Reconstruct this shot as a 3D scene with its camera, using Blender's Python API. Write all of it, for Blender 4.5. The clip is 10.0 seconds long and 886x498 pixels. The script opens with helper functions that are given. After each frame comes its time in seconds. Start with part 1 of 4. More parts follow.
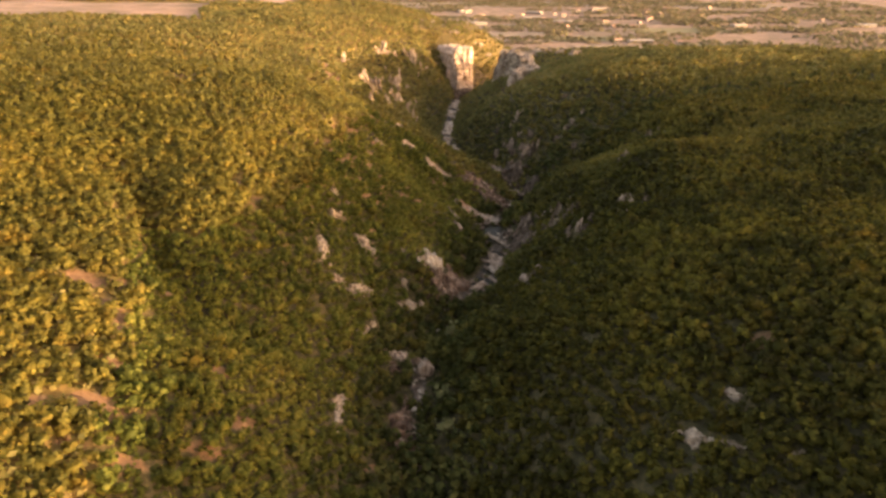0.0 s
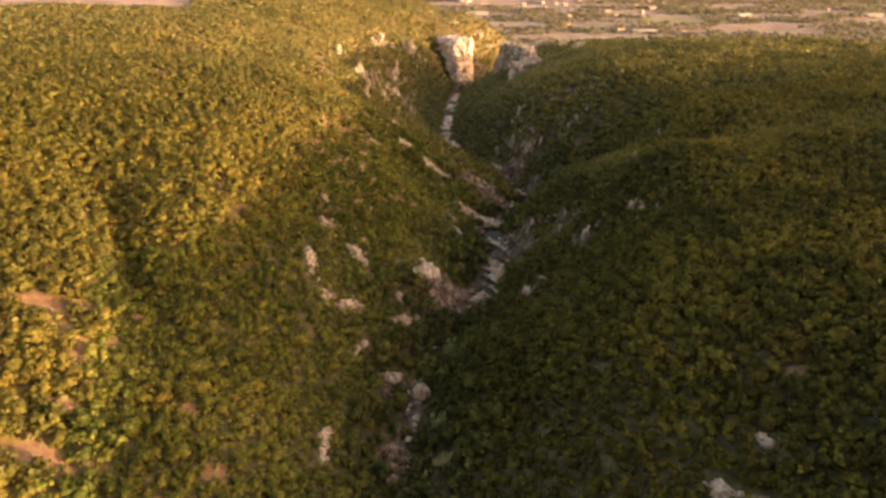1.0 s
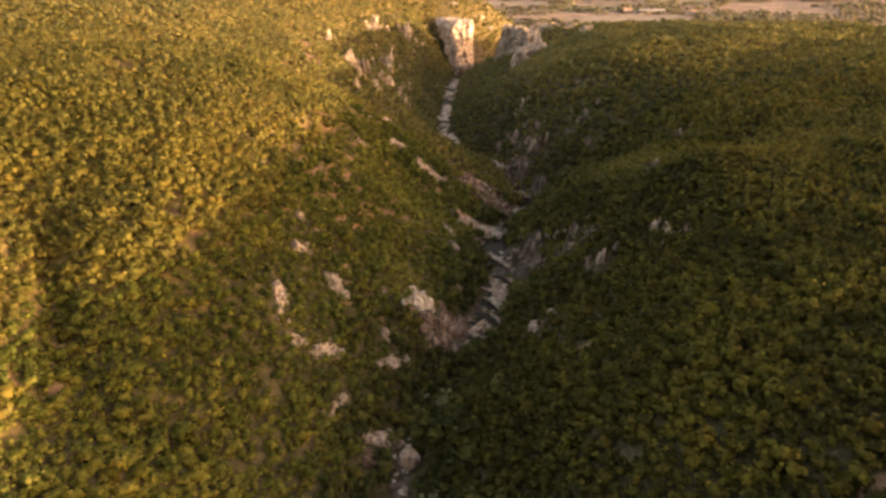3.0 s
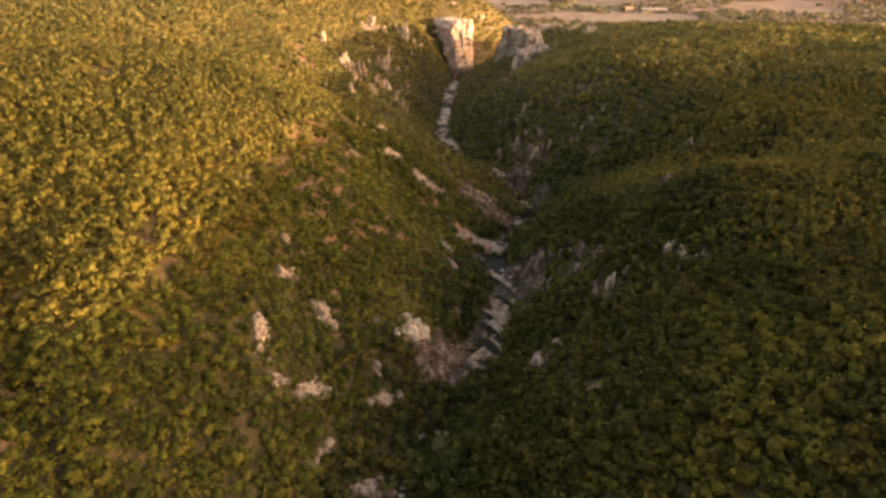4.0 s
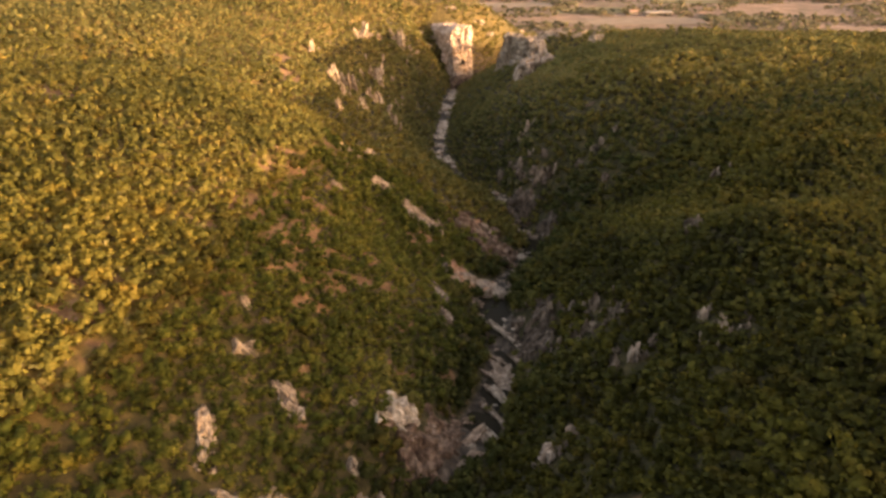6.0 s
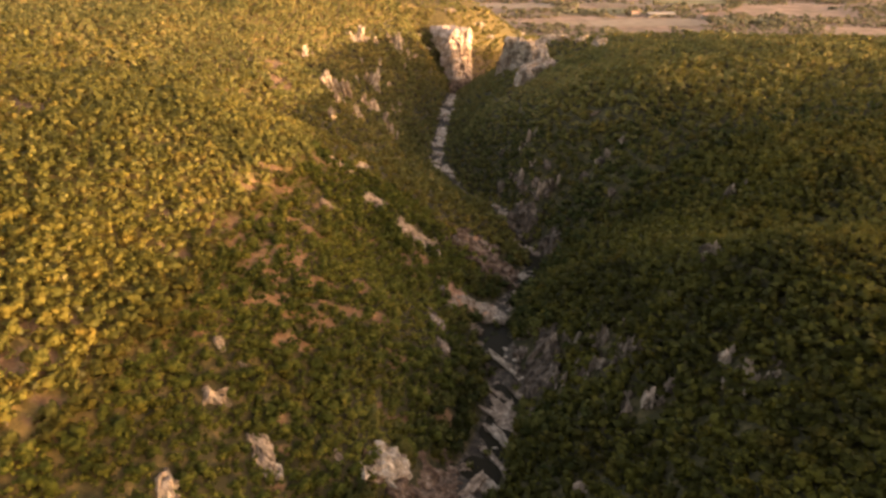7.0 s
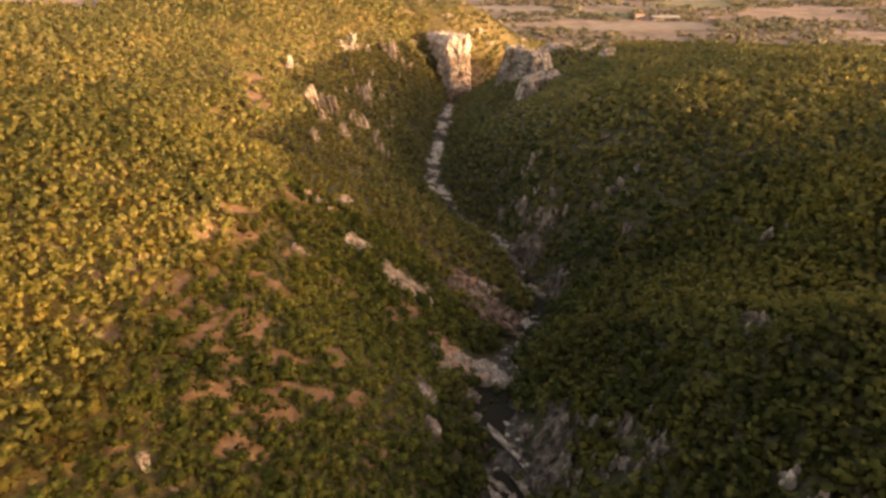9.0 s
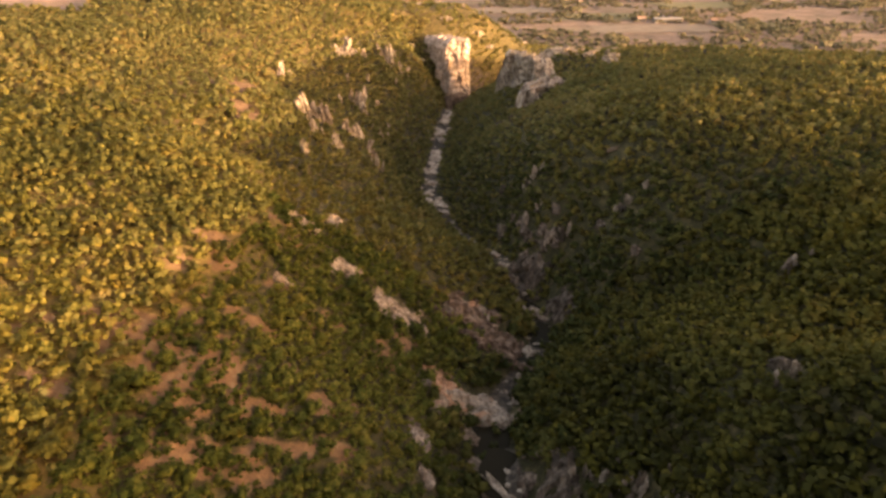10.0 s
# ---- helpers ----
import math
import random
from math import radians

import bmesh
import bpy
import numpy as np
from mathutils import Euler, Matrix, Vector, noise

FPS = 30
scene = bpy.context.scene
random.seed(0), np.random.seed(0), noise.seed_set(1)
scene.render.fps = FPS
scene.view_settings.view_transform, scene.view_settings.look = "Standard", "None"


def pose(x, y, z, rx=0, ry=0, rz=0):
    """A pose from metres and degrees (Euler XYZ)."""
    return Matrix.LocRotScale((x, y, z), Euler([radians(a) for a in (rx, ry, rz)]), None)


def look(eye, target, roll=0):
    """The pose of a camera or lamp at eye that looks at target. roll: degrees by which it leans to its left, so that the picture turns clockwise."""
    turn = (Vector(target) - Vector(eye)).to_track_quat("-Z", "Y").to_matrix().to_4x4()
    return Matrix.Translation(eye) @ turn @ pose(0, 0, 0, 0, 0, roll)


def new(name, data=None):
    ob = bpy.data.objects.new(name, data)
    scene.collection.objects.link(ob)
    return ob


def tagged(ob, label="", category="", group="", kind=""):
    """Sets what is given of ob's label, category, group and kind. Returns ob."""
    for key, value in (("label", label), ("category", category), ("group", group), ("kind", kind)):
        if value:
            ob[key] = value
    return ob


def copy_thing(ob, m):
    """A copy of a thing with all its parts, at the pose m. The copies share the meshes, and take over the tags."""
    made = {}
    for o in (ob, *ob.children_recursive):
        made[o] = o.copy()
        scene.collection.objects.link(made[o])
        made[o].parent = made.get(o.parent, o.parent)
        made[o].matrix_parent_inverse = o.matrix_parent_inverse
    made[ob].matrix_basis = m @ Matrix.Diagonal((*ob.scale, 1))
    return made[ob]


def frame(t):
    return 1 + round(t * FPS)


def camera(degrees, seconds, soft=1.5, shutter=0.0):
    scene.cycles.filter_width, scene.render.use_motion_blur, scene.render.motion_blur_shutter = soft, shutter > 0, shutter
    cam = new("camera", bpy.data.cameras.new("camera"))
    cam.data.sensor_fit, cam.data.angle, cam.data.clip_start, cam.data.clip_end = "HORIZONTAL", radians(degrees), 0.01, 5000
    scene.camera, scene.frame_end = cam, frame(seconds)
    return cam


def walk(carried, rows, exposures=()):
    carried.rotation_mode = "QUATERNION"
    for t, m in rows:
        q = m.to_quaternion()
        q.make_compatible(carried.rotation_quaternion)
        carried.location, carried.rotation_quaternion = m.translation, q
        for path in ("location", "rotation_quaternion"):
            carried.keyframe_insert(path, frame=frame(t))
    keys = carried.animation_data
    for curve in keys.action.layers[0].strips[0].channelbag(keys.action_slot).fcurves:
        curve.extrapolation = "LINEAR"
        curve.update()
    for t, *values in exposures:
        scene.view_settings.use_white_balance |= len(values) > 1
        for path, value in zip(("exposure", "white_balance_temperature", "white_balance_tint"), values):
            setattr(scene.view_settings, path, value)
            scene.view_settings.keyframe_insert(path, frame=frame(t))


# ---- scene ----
cam = camera(72.9, 10.0, soft=2.9)
METRES, EYE, TILT, LEAN, TURN = 170.0, 120.0, -25.9, 0.0, 0.0
ROWS = [
    (0.0, 0.0, 0.0, 0.0, -0.0, 0.0, 0.0),
    (0.5, 0.003, 0.0466, 0.0221, 0.01, -0.46, 0.0),
    (1.0, 0.0061, 0.0894, 0.0425, 0.02, -0.9, 0.02),
    (1.5, 0.0091, 0.1358, 0.0646, 0.03, -1.36, 0.02),
    (2.0, 0.012, 0.179, 0.0851, 0.04, -1.79, 0.03),
    (2.5, 0.0159, 0.2252, 0.1078, 0.07, -2.27, 0.04),
    (3.2, 0.0202, 0.2876, 0.1378, 0.08, -2.86, 0.06),
    (4.0, 0.0252, 0.3585, 0.1722, 0.09, -2.93, 0.08),
    (4.5, 0.0288, 0.4054, 0.195, 0.1, -2.92, 0.09),
    (5.0, 0.0317, 0.4487, 0.2161, 0.08, -2.9, 0.08),
    (5.5, 0.0353, 0.4955, 0.2389, 0.09, -2.89, 0.09),
    (7.0, 0.0468, 0.6281, 0.3048, 0.13, -2.89, 0.11),
    (7.5, 0.0504, 0.675, 0.3276, 0.12, -2.86, 0.11),
    (8.0, 0.0542, 0.7179, 0.3487, 0.12, -2.86, 0.11),
    (8.5, 0.0583, 0.7645, 0.3717, 0.12, -2.86, 0.1),
    (9.0, 0.0618, 0.8078, 0.3924, 0.12, -2.84, 0.1),
    (9.5, 0.0661, 0.8545, 0.4151, 0.12, -2.82, 0.1),
    (10.0, 0.07, 0.8972, 0.4359, 0.12, -2.8, 0.1),
]
EXPOSURE = 2.81
walk(
    cam,
    [(t, pose(0, 0, EYE, TILT, LEAN, TURN) @ pose(METRES * x, METRES * y, METRES * z, 90 + pitch, roll, yaw)) for t, x, y, z, yaw, pitch, roll in ROWS],
    [(0.0, EXPOSURE + 0.20, 7350, 26), (5.0, EXPOSURE + 0.08, 7350, 26), (10.0, EXPOSURE, 7350, 26)],
)

# ---- light ----
SUN_ELEVATION, SUN_AZIMUTH = 4.1, 114.0  # degrees; azimuth clockwise from +y
world = bpy.data.worlds.new("evening_sky")
scene.world = world
world.use_nodes = True
wn = world.node_tree.nodes
sky = wn.new("ShaderNodeTexSky")
sky.sky_type, sky.sun_disc = "NISHITA", False
sky.air_density, sky.dust_density, sky.ozone_density = 0.75, 4.0, 0.0  # hazy evening air
sky.sun_elevation, sky.sun_rotation = radians(SUN_ELEVATION), radians(SUN_AZIMUTH)
wn["Background"].inputs["Strength"].default_value = 0.15
world.node_tree.links.new(sky.outputs[0], wn["Background"].inputs["Color"])
sun = new("sun", bpy.data.lights.new("sun", "SUN"))
sun.data.energy, sun.data.angle, sun.data.color = 2.62, radians(0.7), (1.0, 0.75, 0.46)
_a, _e = radians(SUN_AZIMUTH), radians(SUN_ELEVATION)
SUN_WAY = Vector((math.sin(_a) * math.cos(_e), math.cos(_a) * math.cos(_e), math.sin(_e)))
sun.matrix_world = look(SUN_WAY * 500, (0, 0, 0))

# ---- materials ----
def material(name, rough=0.9, bump=0.0, bump_scale=1.0, spec=0.25):
    """A new node material: returns it with its tree, its shader and a function that adds nodes."""
    m = bpy.data.materials.new(name)
    m.use_nodes = True
    nt = m.node_tree
    bsdf = nt.nodes["Principled BSDF"]
    bsdf.inputs["Roughness"].default_value = rough
    bsdf.inputs["Specular IOR Level"].default_value = spec
    return m, nt, bsdf


def link(nt, a, b):
    nt.links.new(a, b)


def noise_node(nt, scale, detail=4.0, rough=0.6, coord=None, stretch=(1, 1, 1)):
    n = nt.nodes.new("ShaderNodeTexNoise")
    n.inputs["Scale"].default_value, n.inputs["Detail"].default_value, n.inputs["Roughness"].default_value = scale, detail, rough
    if coord is not None:
        mp = nt.nodes.new("ShaderNodeMapping")
        mp.inputs["Scale"].default_value = stretch
        link(nt, coord, mp.inputs["Vector"])
        link(nt, mp.outputs[0], n.inputs["Vector"])
    return n


def ramp(nt, value, stops):
    r = nt.nodes.new("ShaderNodeValToRGB")
    e = r.color_ramp.elements
    while len(e) < len(stops):
        e.new(0.5)
    for k, (at, c) in zip(e, stops):
        k.position, k.color = at, (*c, 1)
    link(nt, value, r.inputs[0])
    return r.outputs[0]


def mix(nt, fac, a, b, how="MIX"):
    n = nt.nodes.new("ShaderNodeMix")
    n.data_type, n.blend_type = "RGBA", how
    for sock, v in ((n.inputs[0], fac), (n.inputs[6], a), (n.inputs[7], b)):
        if isinstance(v, (int, float)):
            sock.default_value = v
        elif isinstance(v, tuple):
            sock.default_value = (*v, 1)
        else:
            link(nt, v, sock)
    return n.outputs[2]


def ramp_value(nt, value, lo, hi):
    n = nt.nodes.new("ShaderNodeMapRange")
    n.inputs[1].default_value, n.inputs[2].default_value = lo, hi
    link(nt, value, n.inputs[0])
    return n.outputs[0]


def bump(nt, bsdf, height, strength, distance):
    b = nt.nodes.new("ShaderNodeBump")
    b.inputs["Strength"].default_value, b.inputs["Distance"].default_value = strength, distance
    link(nt, height, b.inputs["Height"])
    link(nt, b.outputs[0], bsdf.inputs["Normal"])


def world_place(nt):
    return nt.nodes.new("ShaderNodeNewGeometry").outputs["Position"]


def ground_material():
    m, nt, bsdf = material("hillside_soil", 0.95)
    p = world_place(nt)
    big = noise_node(nt, 0.035, 5, 0.6, p)
    mid = noise_node(nt, 0.4, 5, 0.65, p)
    fine = noise_node(nt, 3.0, 3, 0.7, p)
    grass = ramp(nt, mid.outputs[0], [(0.3, (0.018, 0.017, 0.007)), (0.5, (0.046, 0.040, 0.016)), (0.7, (0.12, 0.088, 0.038))])
    soil = ramp(nt, mid.outputs[0], [(0.3, (0.105, 0.058, 0.030)), (0.55, (0.175, 0.103, 0.054)), (0.75, (0.25, 0.165, 0.095))])
    rock = ramp(nt, mid.outputs[0], [(0.3, (0.026, 0.021, 0.016)), (0.5, (0.062, 0.048, 0.035)), (0.74, (0.19, 0.148, 0.11))])
    bare = nt.nodes.new("ShaderNodeAttribute")
    bare.attribute_name = "bare"
    edge = nt.nodes.new("ShaderNodeMath")
    edge.operation = "MULTIPLY_ADD"
    edge.inputs[1].default_value = 0.7
    link(nt, mid.outputs[0], edge.inputs[0])
    link(nt, bare.outputs["Fac"], edge.inputs[2])
    bm_ = ramp_value(nt, edge.outputs[0], 0.62, 0.95)
    dry = nt.nodes.new("ShaderNodeAttribute")
    dry.attribute_name = "dry"
    # golden grass, also brightened to fill the dark gaps between sunlit crowns
    straw = ramp(nt, mid.outputs[0], [(0.3, (0.075, 0.055, 0.017)), (0.5, (0.135, 0.094, 0.030)), (0.7, (0.20, 0.135, 0.048))])
    grass = mix(nt, dry.outputs["Fac"], grass, straw)
    c = mix(nt, bm_, grass, soil)
    stony = nt.nodes.new("ShaderNodeAttribute")
    stony.attribute_name = "stony"
    st = nt.nodes.new("ShaderNodeMath")
    st.operation = "MULTIPLY_ADD"
    st.inputs[1].default_value = 0.6
    link(nt, mid.outputs[0], st.inputs[0])
    link(nt, stony.outputs["Fac"], st.inputs[2])
    c = mix(nt, ramp_value(nt, st.outputs[0], 0.6, 0.85), c, rock)
    meadow = nt.nodes.new("ShaderNodeAttribute")
    meadow.attribute_name = "meadow"
    field = ramp(nt, big.outputs[0], [(0.35, (0.16, 0.115, 0.075)), (0.5, (0.23, 0.155, 0.108)), (0.65, (0.30, 0.200, 0.142))])
    c = mix(nt, meadow.outputs["Fac"], c, field)
    c = mix(nt, 0.35, c, ramp(nt, fine.outputs[0], [(0.3, (0.25, 0.25, 0.25)), (0.7, (0.9, 0.9, 0.9))]), "OVERLAY")
    link(nt, c, bsdf.inputs["Base Color"])
    bump(nt, bsdf, fine.outputs[0], 0.7, 0.25)
    return m


def leaf_material(name, dark, mid, light, per_object=False):
    """Foliage: colour by tree-sized patches and leaf by leaf, with some light through the leaves."""
    m, nt, bsdf = material(name, 0.75, spec=0.2)
    p = world_place(nt)
    patch = noise_node(nt, 0.022, 4, 0.6, p)
    tree = noise_node(nt, 0.23, 2, 0.5, p)
    isl = nt.nodes.new("ShaderNodeNewGeometry").outputs["Random Per Island"]
    add = nt.nodes.new("ShaderNodeMath")
    add.operation = "MULTIPLY_ADD"
    add.inputs[1].default_value = 0.36
    link(nt, isl, add.inputs[0])
    src = nt.nodes.new("ShaderNodeObjectInfo").outputs["Random"] if per_object else tree.outputs[0]
    s2 = nt.nodes.new("ShaderNodeMath")
    s2.operation = "MULTIPLY_ADD"
    s2.inputs[1].default_value = 0.38 if per_object else 0.75
    link(nt, src, s2.inputs[0])
    s2.inputs[2].default_value = -0.175 if per_object else -0.365
    link(nt, s2.outputs[0], add.inputs[2])
    s3 = nt.nodes.new("ShaderNodeMath")
    s3.operation = "MULTIPLY_ADD"
    s3.inputs[1].default_value = 1.1
    link(nt, patch.outputs[0], s3.inputs[0])
    link(nt, add.outputs[0], s3.inputs[2])
    c = ramp(nt, s3.outputs[0], [(0.3, dark), (0.72, mid), (1.0, light)])
    # drying crowns here and there
    sere = noise_node(nt, 0.13, 3, 0.6, p)
    c = mix(nt, ramp_value(nt, sere.outputs[0], 0.52, 0.78), c, mix(nt, 1.0, c, (1.15, 0.87, 0.74), "MULTIPLY"))
    link(nt, c, bsdf.inputs["Base Color"])
    tr = nt.nodes.new("ShaderNodeBsdfTranslucent")
    link(nt, c, tr.inputs["Color"])
    ms = nt.nodes.new("ShaderNodeMixShader")
    ms.inputs[0].default_value = 0.5
    link(nt, bsdf.outputs[0], ms.inputs[1])
    link(nt, tr.outputs[0], ms.inputs[2])
    link(nt, ms.outputs[0], nt.nodes["Material Output"].inputs["Surface"])
    return m


def rock_material(name, dark, mid, light, lichen=None):
    m, nt, bsdf = material(name, 0.9)
    p = world_place(nt)
    a = noise_node(nt, 0.35, 6, 0.65, p, (1, 1, 0.45))
    streak = noise_node(nt, 0.9, 4, 0.6, p, (1, 1, 0.12))
    fine = noise_node(nt, 2.5, 4, 0.7, p)
    c = ramp(nt, a.outputs[0], [(0.32, dark), (0.5, mid), (0.68, light)])
    c = mix(nt, 0.75, c, ramp(nt, streak.outputs[0], [(0.36, (0.16, 0.15, 0.14)), (0.5, (0.45, 0.44, 0.42)), (0.66, (0.74, 0.72, 0.69))]), "OVERLAY")
    c = mix(nt, 0.4, c, ramp(nt, fine.outputs[0], [(0.3, (0.2, 0.2, 0.2)), (0.7, (0.85, 0.85, 0.85))]), "OVERLAY")
    if lichen:
        spot = noise_node(nt, 0.12, 3, 0.5, p)
        c = mix(nt, ramp_value(nt, spot.outputs[0], 0.56, 0.66), c, lichen)
    link(nt, c, bsdf.inputs["Base Color"])
    bump(nt, bsdf, fine.outputs[0], 0.8, 0.35)
    return m


def plain_material(name, colour, rough=0.8, vary=0.25, scale=1.5):
    m, nt, bsdf = material(name, rough)
    n = noise_node(nt, scale, 5, 0.6, world_place(nt))
    lo, hi = tuple(v * (1 - vary) for v in colour), tuple(min(1, v * (1 + vary)) for v in colour)
    link(nt, ramp(nt, n.outputs[0], [(0.3, lo), (0.7, hi)]), bsdf.inputs["Base Color"])
    return m


GROUND = ground_material()
LEAF_OAK = leaf_material("oak_leaves", (0.052, 0.055, 0.012), (0.112, 0.103, 0.019), (0.19, 0.155, 0.028))
# paler leaves for the distance: haze put into the colour
LEAF_HAZED = leaf_material("hazed_leaves", (0.105, 0.108, 0.036), (0.172, 0.158, 0.050), (0.25, 0.203, 0.070))
LEAF_HALF_HAZED = leaf_material("half_hazed_oak_leaves", (0.072, 0.074, 0.019), (0.136, 0.125, 0.029), (0.215, 0.176, 0.042))
LEAF_HAZED_PLAIN = leaf_material("hazed_plain_leaves", (0.09, 0.088, 0.052), (0.16, 0.148, 0.085), (0.23, 0.195, 0.12))
# oak greens darkened for the shaded east side: shade put into the colour
LEAF_SHADED = leaf_material("shaded_oak_leaves", (0.018, 0.0200, 0.0036), (0.064, 0.0615, 0.0095), (0.156, 0.137, 0.0198))
LEAF_SHADED_NEAR = leaf_material("shaded_oak_leaves_near", (0.018, 0.0200, 0.0036), (0.064, 0.0615, 0.0095), (0.156, 0.137, 0.0198), True)
LEAF_NEAR = leaf_material("oak_leaves_near", (0.052, 0.055, 0.012), (0.112, 0.103, 0.019), (0.19, 0.155, 0.028), True)
# scrub and shrub green, with the shaded slope's brightness tuned into the colour
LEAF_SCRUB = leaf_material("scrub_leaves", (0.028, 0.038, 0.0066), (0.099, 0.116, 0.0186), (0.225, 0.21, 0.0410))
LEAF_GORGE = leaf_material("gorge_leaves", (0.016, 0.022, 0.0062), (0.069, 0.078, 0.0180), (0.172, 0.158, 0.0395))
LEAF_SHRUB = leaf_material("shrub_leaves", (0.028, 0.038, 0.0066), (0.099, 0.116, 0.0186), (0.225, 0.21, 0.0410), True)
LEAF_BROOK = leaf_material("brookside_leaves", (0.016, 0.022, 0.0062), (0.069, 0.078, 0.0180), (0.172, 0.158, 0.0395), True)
LEAF_WILLOW = leaf_material("grey_green_leaves", (0.055, 0.066, 0.026), (0.125, 0.135, 0.055), (0.21, 0.205, 0.09), True)
BARK = plain_material("bark", (0.11, 0.085, 0.06), 0.95, 0.4, 4.0)
LIMESTONE = rock_material("pale_limestone", (0.17, 0.128, 0.092), (0.33, 0.262, 0.198), (0.50, 0.41, 0.325))
PINK_ROCK = rock_material("pink_grey_limestone", (0.15, 0.112, 0.085), (0.32, 0.248, 0.195), (0.50, 0.41, 0.33))
WHITE_ROCK = rock_material("white_limestone", (0.21, 0.165, 0.125), (0.42, 0.35, 0.275), (0.60, 0.52, 0.43))
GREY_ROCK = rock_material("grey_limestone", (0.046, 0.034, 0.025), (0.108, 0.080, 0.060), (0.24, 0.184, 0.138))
RED_ROCK = rock_material("reddish_rock", (0.062, 0.037, 0.025), (0.15, 0.098, 0.068), (0.29, 0.212, 0.158))
CLIFF_ROCK = rock_material("grey_cliff_limestone", (0.10, 0.078, 0.060), (0.33, 0.265, 0.21), (0.55, 0.46, 0.375))
TOWER_ROCK = rock_material("pinnacle_limestone", (0.25, 0.185, 0.145), (0.47, 0.365, 0.295), (0.64, 0.525, 0.44))
SLAB_ROCK = rock_material("lichened_rock", (0.15, 0.11, 0.08), (0.27, 0.21, 0.16), (0.42, 0.35, 0.28), (0.38, 0.21, 0.12))
SLOPE_ROCK = rock_material("brown_grey_rock", (0.10, 0.077, 0.057), (0.235, 0.18, 0.138), (0.41, 0.33, 0.262))
ORANGE_ROCK = rock_material("iron_stained_rock", (0.22, 0.12, 0.07), (0.36, 0.20, 0.12), (0.46, 0.30, 0.20))
STREAM_ROCK = rock_material("bleached_bed_rock", (0.25, 0.185, 0.135), (0.46, 0.36, 0.275), (0.64, 0.52, 0.41))
SLAB_PALE = rock_material("bedrock_slab", (0.14, 0.098, 0.068), (0.26, 0.190, 0.138), (0.38, 0.295, 0.225))
# fields, walls and roofs of the plain: contrast lowered in colour for haze
PALE_SOIL = plain_material("stubble_field", (0.25, 0.19, 0.135), 0.95, 0.18, 0.05)
GREEN_FIELD = plain_material("green_field", (0.20, 0.17, 0.085), 0.95, 0.25, 0.05)
BROWN_FIELD = plain_material("ploughed_field", (0.225, 0.162, 0.108), 0.95, 0.2, 0.05)
PLASTER = plain_material("hazed_plaster", (0.21, 0.183, 0.155), 0.85, 0.1)
ROOF_TILE = plain_material("roof_tiles", (0.32, 0.20, 0.145), 0.85, 0.25)
SHEET_METAL = plain_material("hazed_sheet_metal", (0.27, 0.243, 0.215), 0.7, 0.1)
WINDOW_DARK = plain_material("window_glass", (0.03, 0.035, 0.04), 0.15, 0.1)

# ---- the lie of the land ----
def lattice(ix, iy, seed):
    """Repeatable random values 0..1 on whole numbers."""
    h = (ix.astype(np.int64) * 374761393 + iy.astype(np.int64) * 668265263 + seed * 974634777) & 0xFFFFFFFF
    h = ((h ^ (h >> 13)) * 1274126177) & 0xFFFFFFFF
    return ((h ^ (h >> 16)) & 0xFFFFFF) / float(0x1000000)


def value_noise(x, y, seed):
    ix, iy = np.floor(x), np.floor(y)
    u, v = x - ix, y - iy
    u, v = u * u * (3 - 2 * u), v * v * (3 - 2 * v)
    a, b = lattice(ix, iy, seed), lattice(ix + 1, iy, seed)
    c, d = lattice(ix, iy + 1, seed), lattice(ix + 1, iy + 1, seed)
    return (a * (1 - u) + b * u) * (1 - v) + (c * (1 - u) + d * u) * v


def fbm(x, y, size, octaves=4, seed=1):
    """Rough noise from -1 to 1 whose largest lumps are size metres across."""
    total, amp, weight = 0.0, 1.0, 0.0
    for k in range(octaves):
        total = total + amp * (value_noise(x / size + 17.3 * k, y / size - 9.1 * k, seed + k) * 2 - 1)
        weight += amp
        amp, size = amp * 0.5, size * 0.5
    return total / weight


def smoothstep(a, b, v):
    u = np.clip((v - a) / (b - a), 0, 1)
    return u * u * (3 - 2 * u)


ALONG = np.arange(-400, 1001, 2.0)


def profile(ys, values, spread):
    """Values along the valley, rounded off over spread metres."""
    k = np.exp(-0.5 * (np.arange(-30, 31) * 2.0 / spread) ** 2)
    return np.convolve(np.pad(np.interp(ALONG, ys, values), 30, mode="edge"), k / k.sum(), "valid")


# the stream's line and fall
STREAM_X = profile(
    [-400, 60, 116, 137, 169, 189, 225, 250, 273, 300, 323, 337, 351, 371, 390, 411, 435, 457, 496, 535, 593, 652, 700, 722, 738, 750, 765, 800, 850, 900, 1000],
    [-30, -4, -6, -8, -6, -2, 14, 25, 28, 24, 33, 43, 49, 48, 41, 34, 26, 16, 3, 3, 7, 11, 15, 20, 34, 50, 66, 95, 140, 200, 330], 7.0)
STREAM_Z = profile([-400, 60, 189, 225, 300, 371, 457, 593, 717, 900], [-2, -5, -7, -9, -14, -19, -23, -26, -28, -34], 12.0)
# rise and reach of the two valley sides
STATIONS = [60, 110, 150, 190, 225, 260, 300, 345, 395, 450, 520, 620, 740, 900]
WEST_RISE = profile(STATIONS, [56.7, 53.4, 48.2, 50.2, 51.3, 53.3, 62.7, 64.0, 62.5, 67.4, 78.4, 76.0, 74.3, 50.0], 18)
WEST_REACH = profile(STATIONS, [38.2, 41.3, 43.8, 36.5, 35.6, 44.3, 50.5, 61.6, 65.2, 65.0, 61.5, 55.8, 29.8, 48.0], 18)
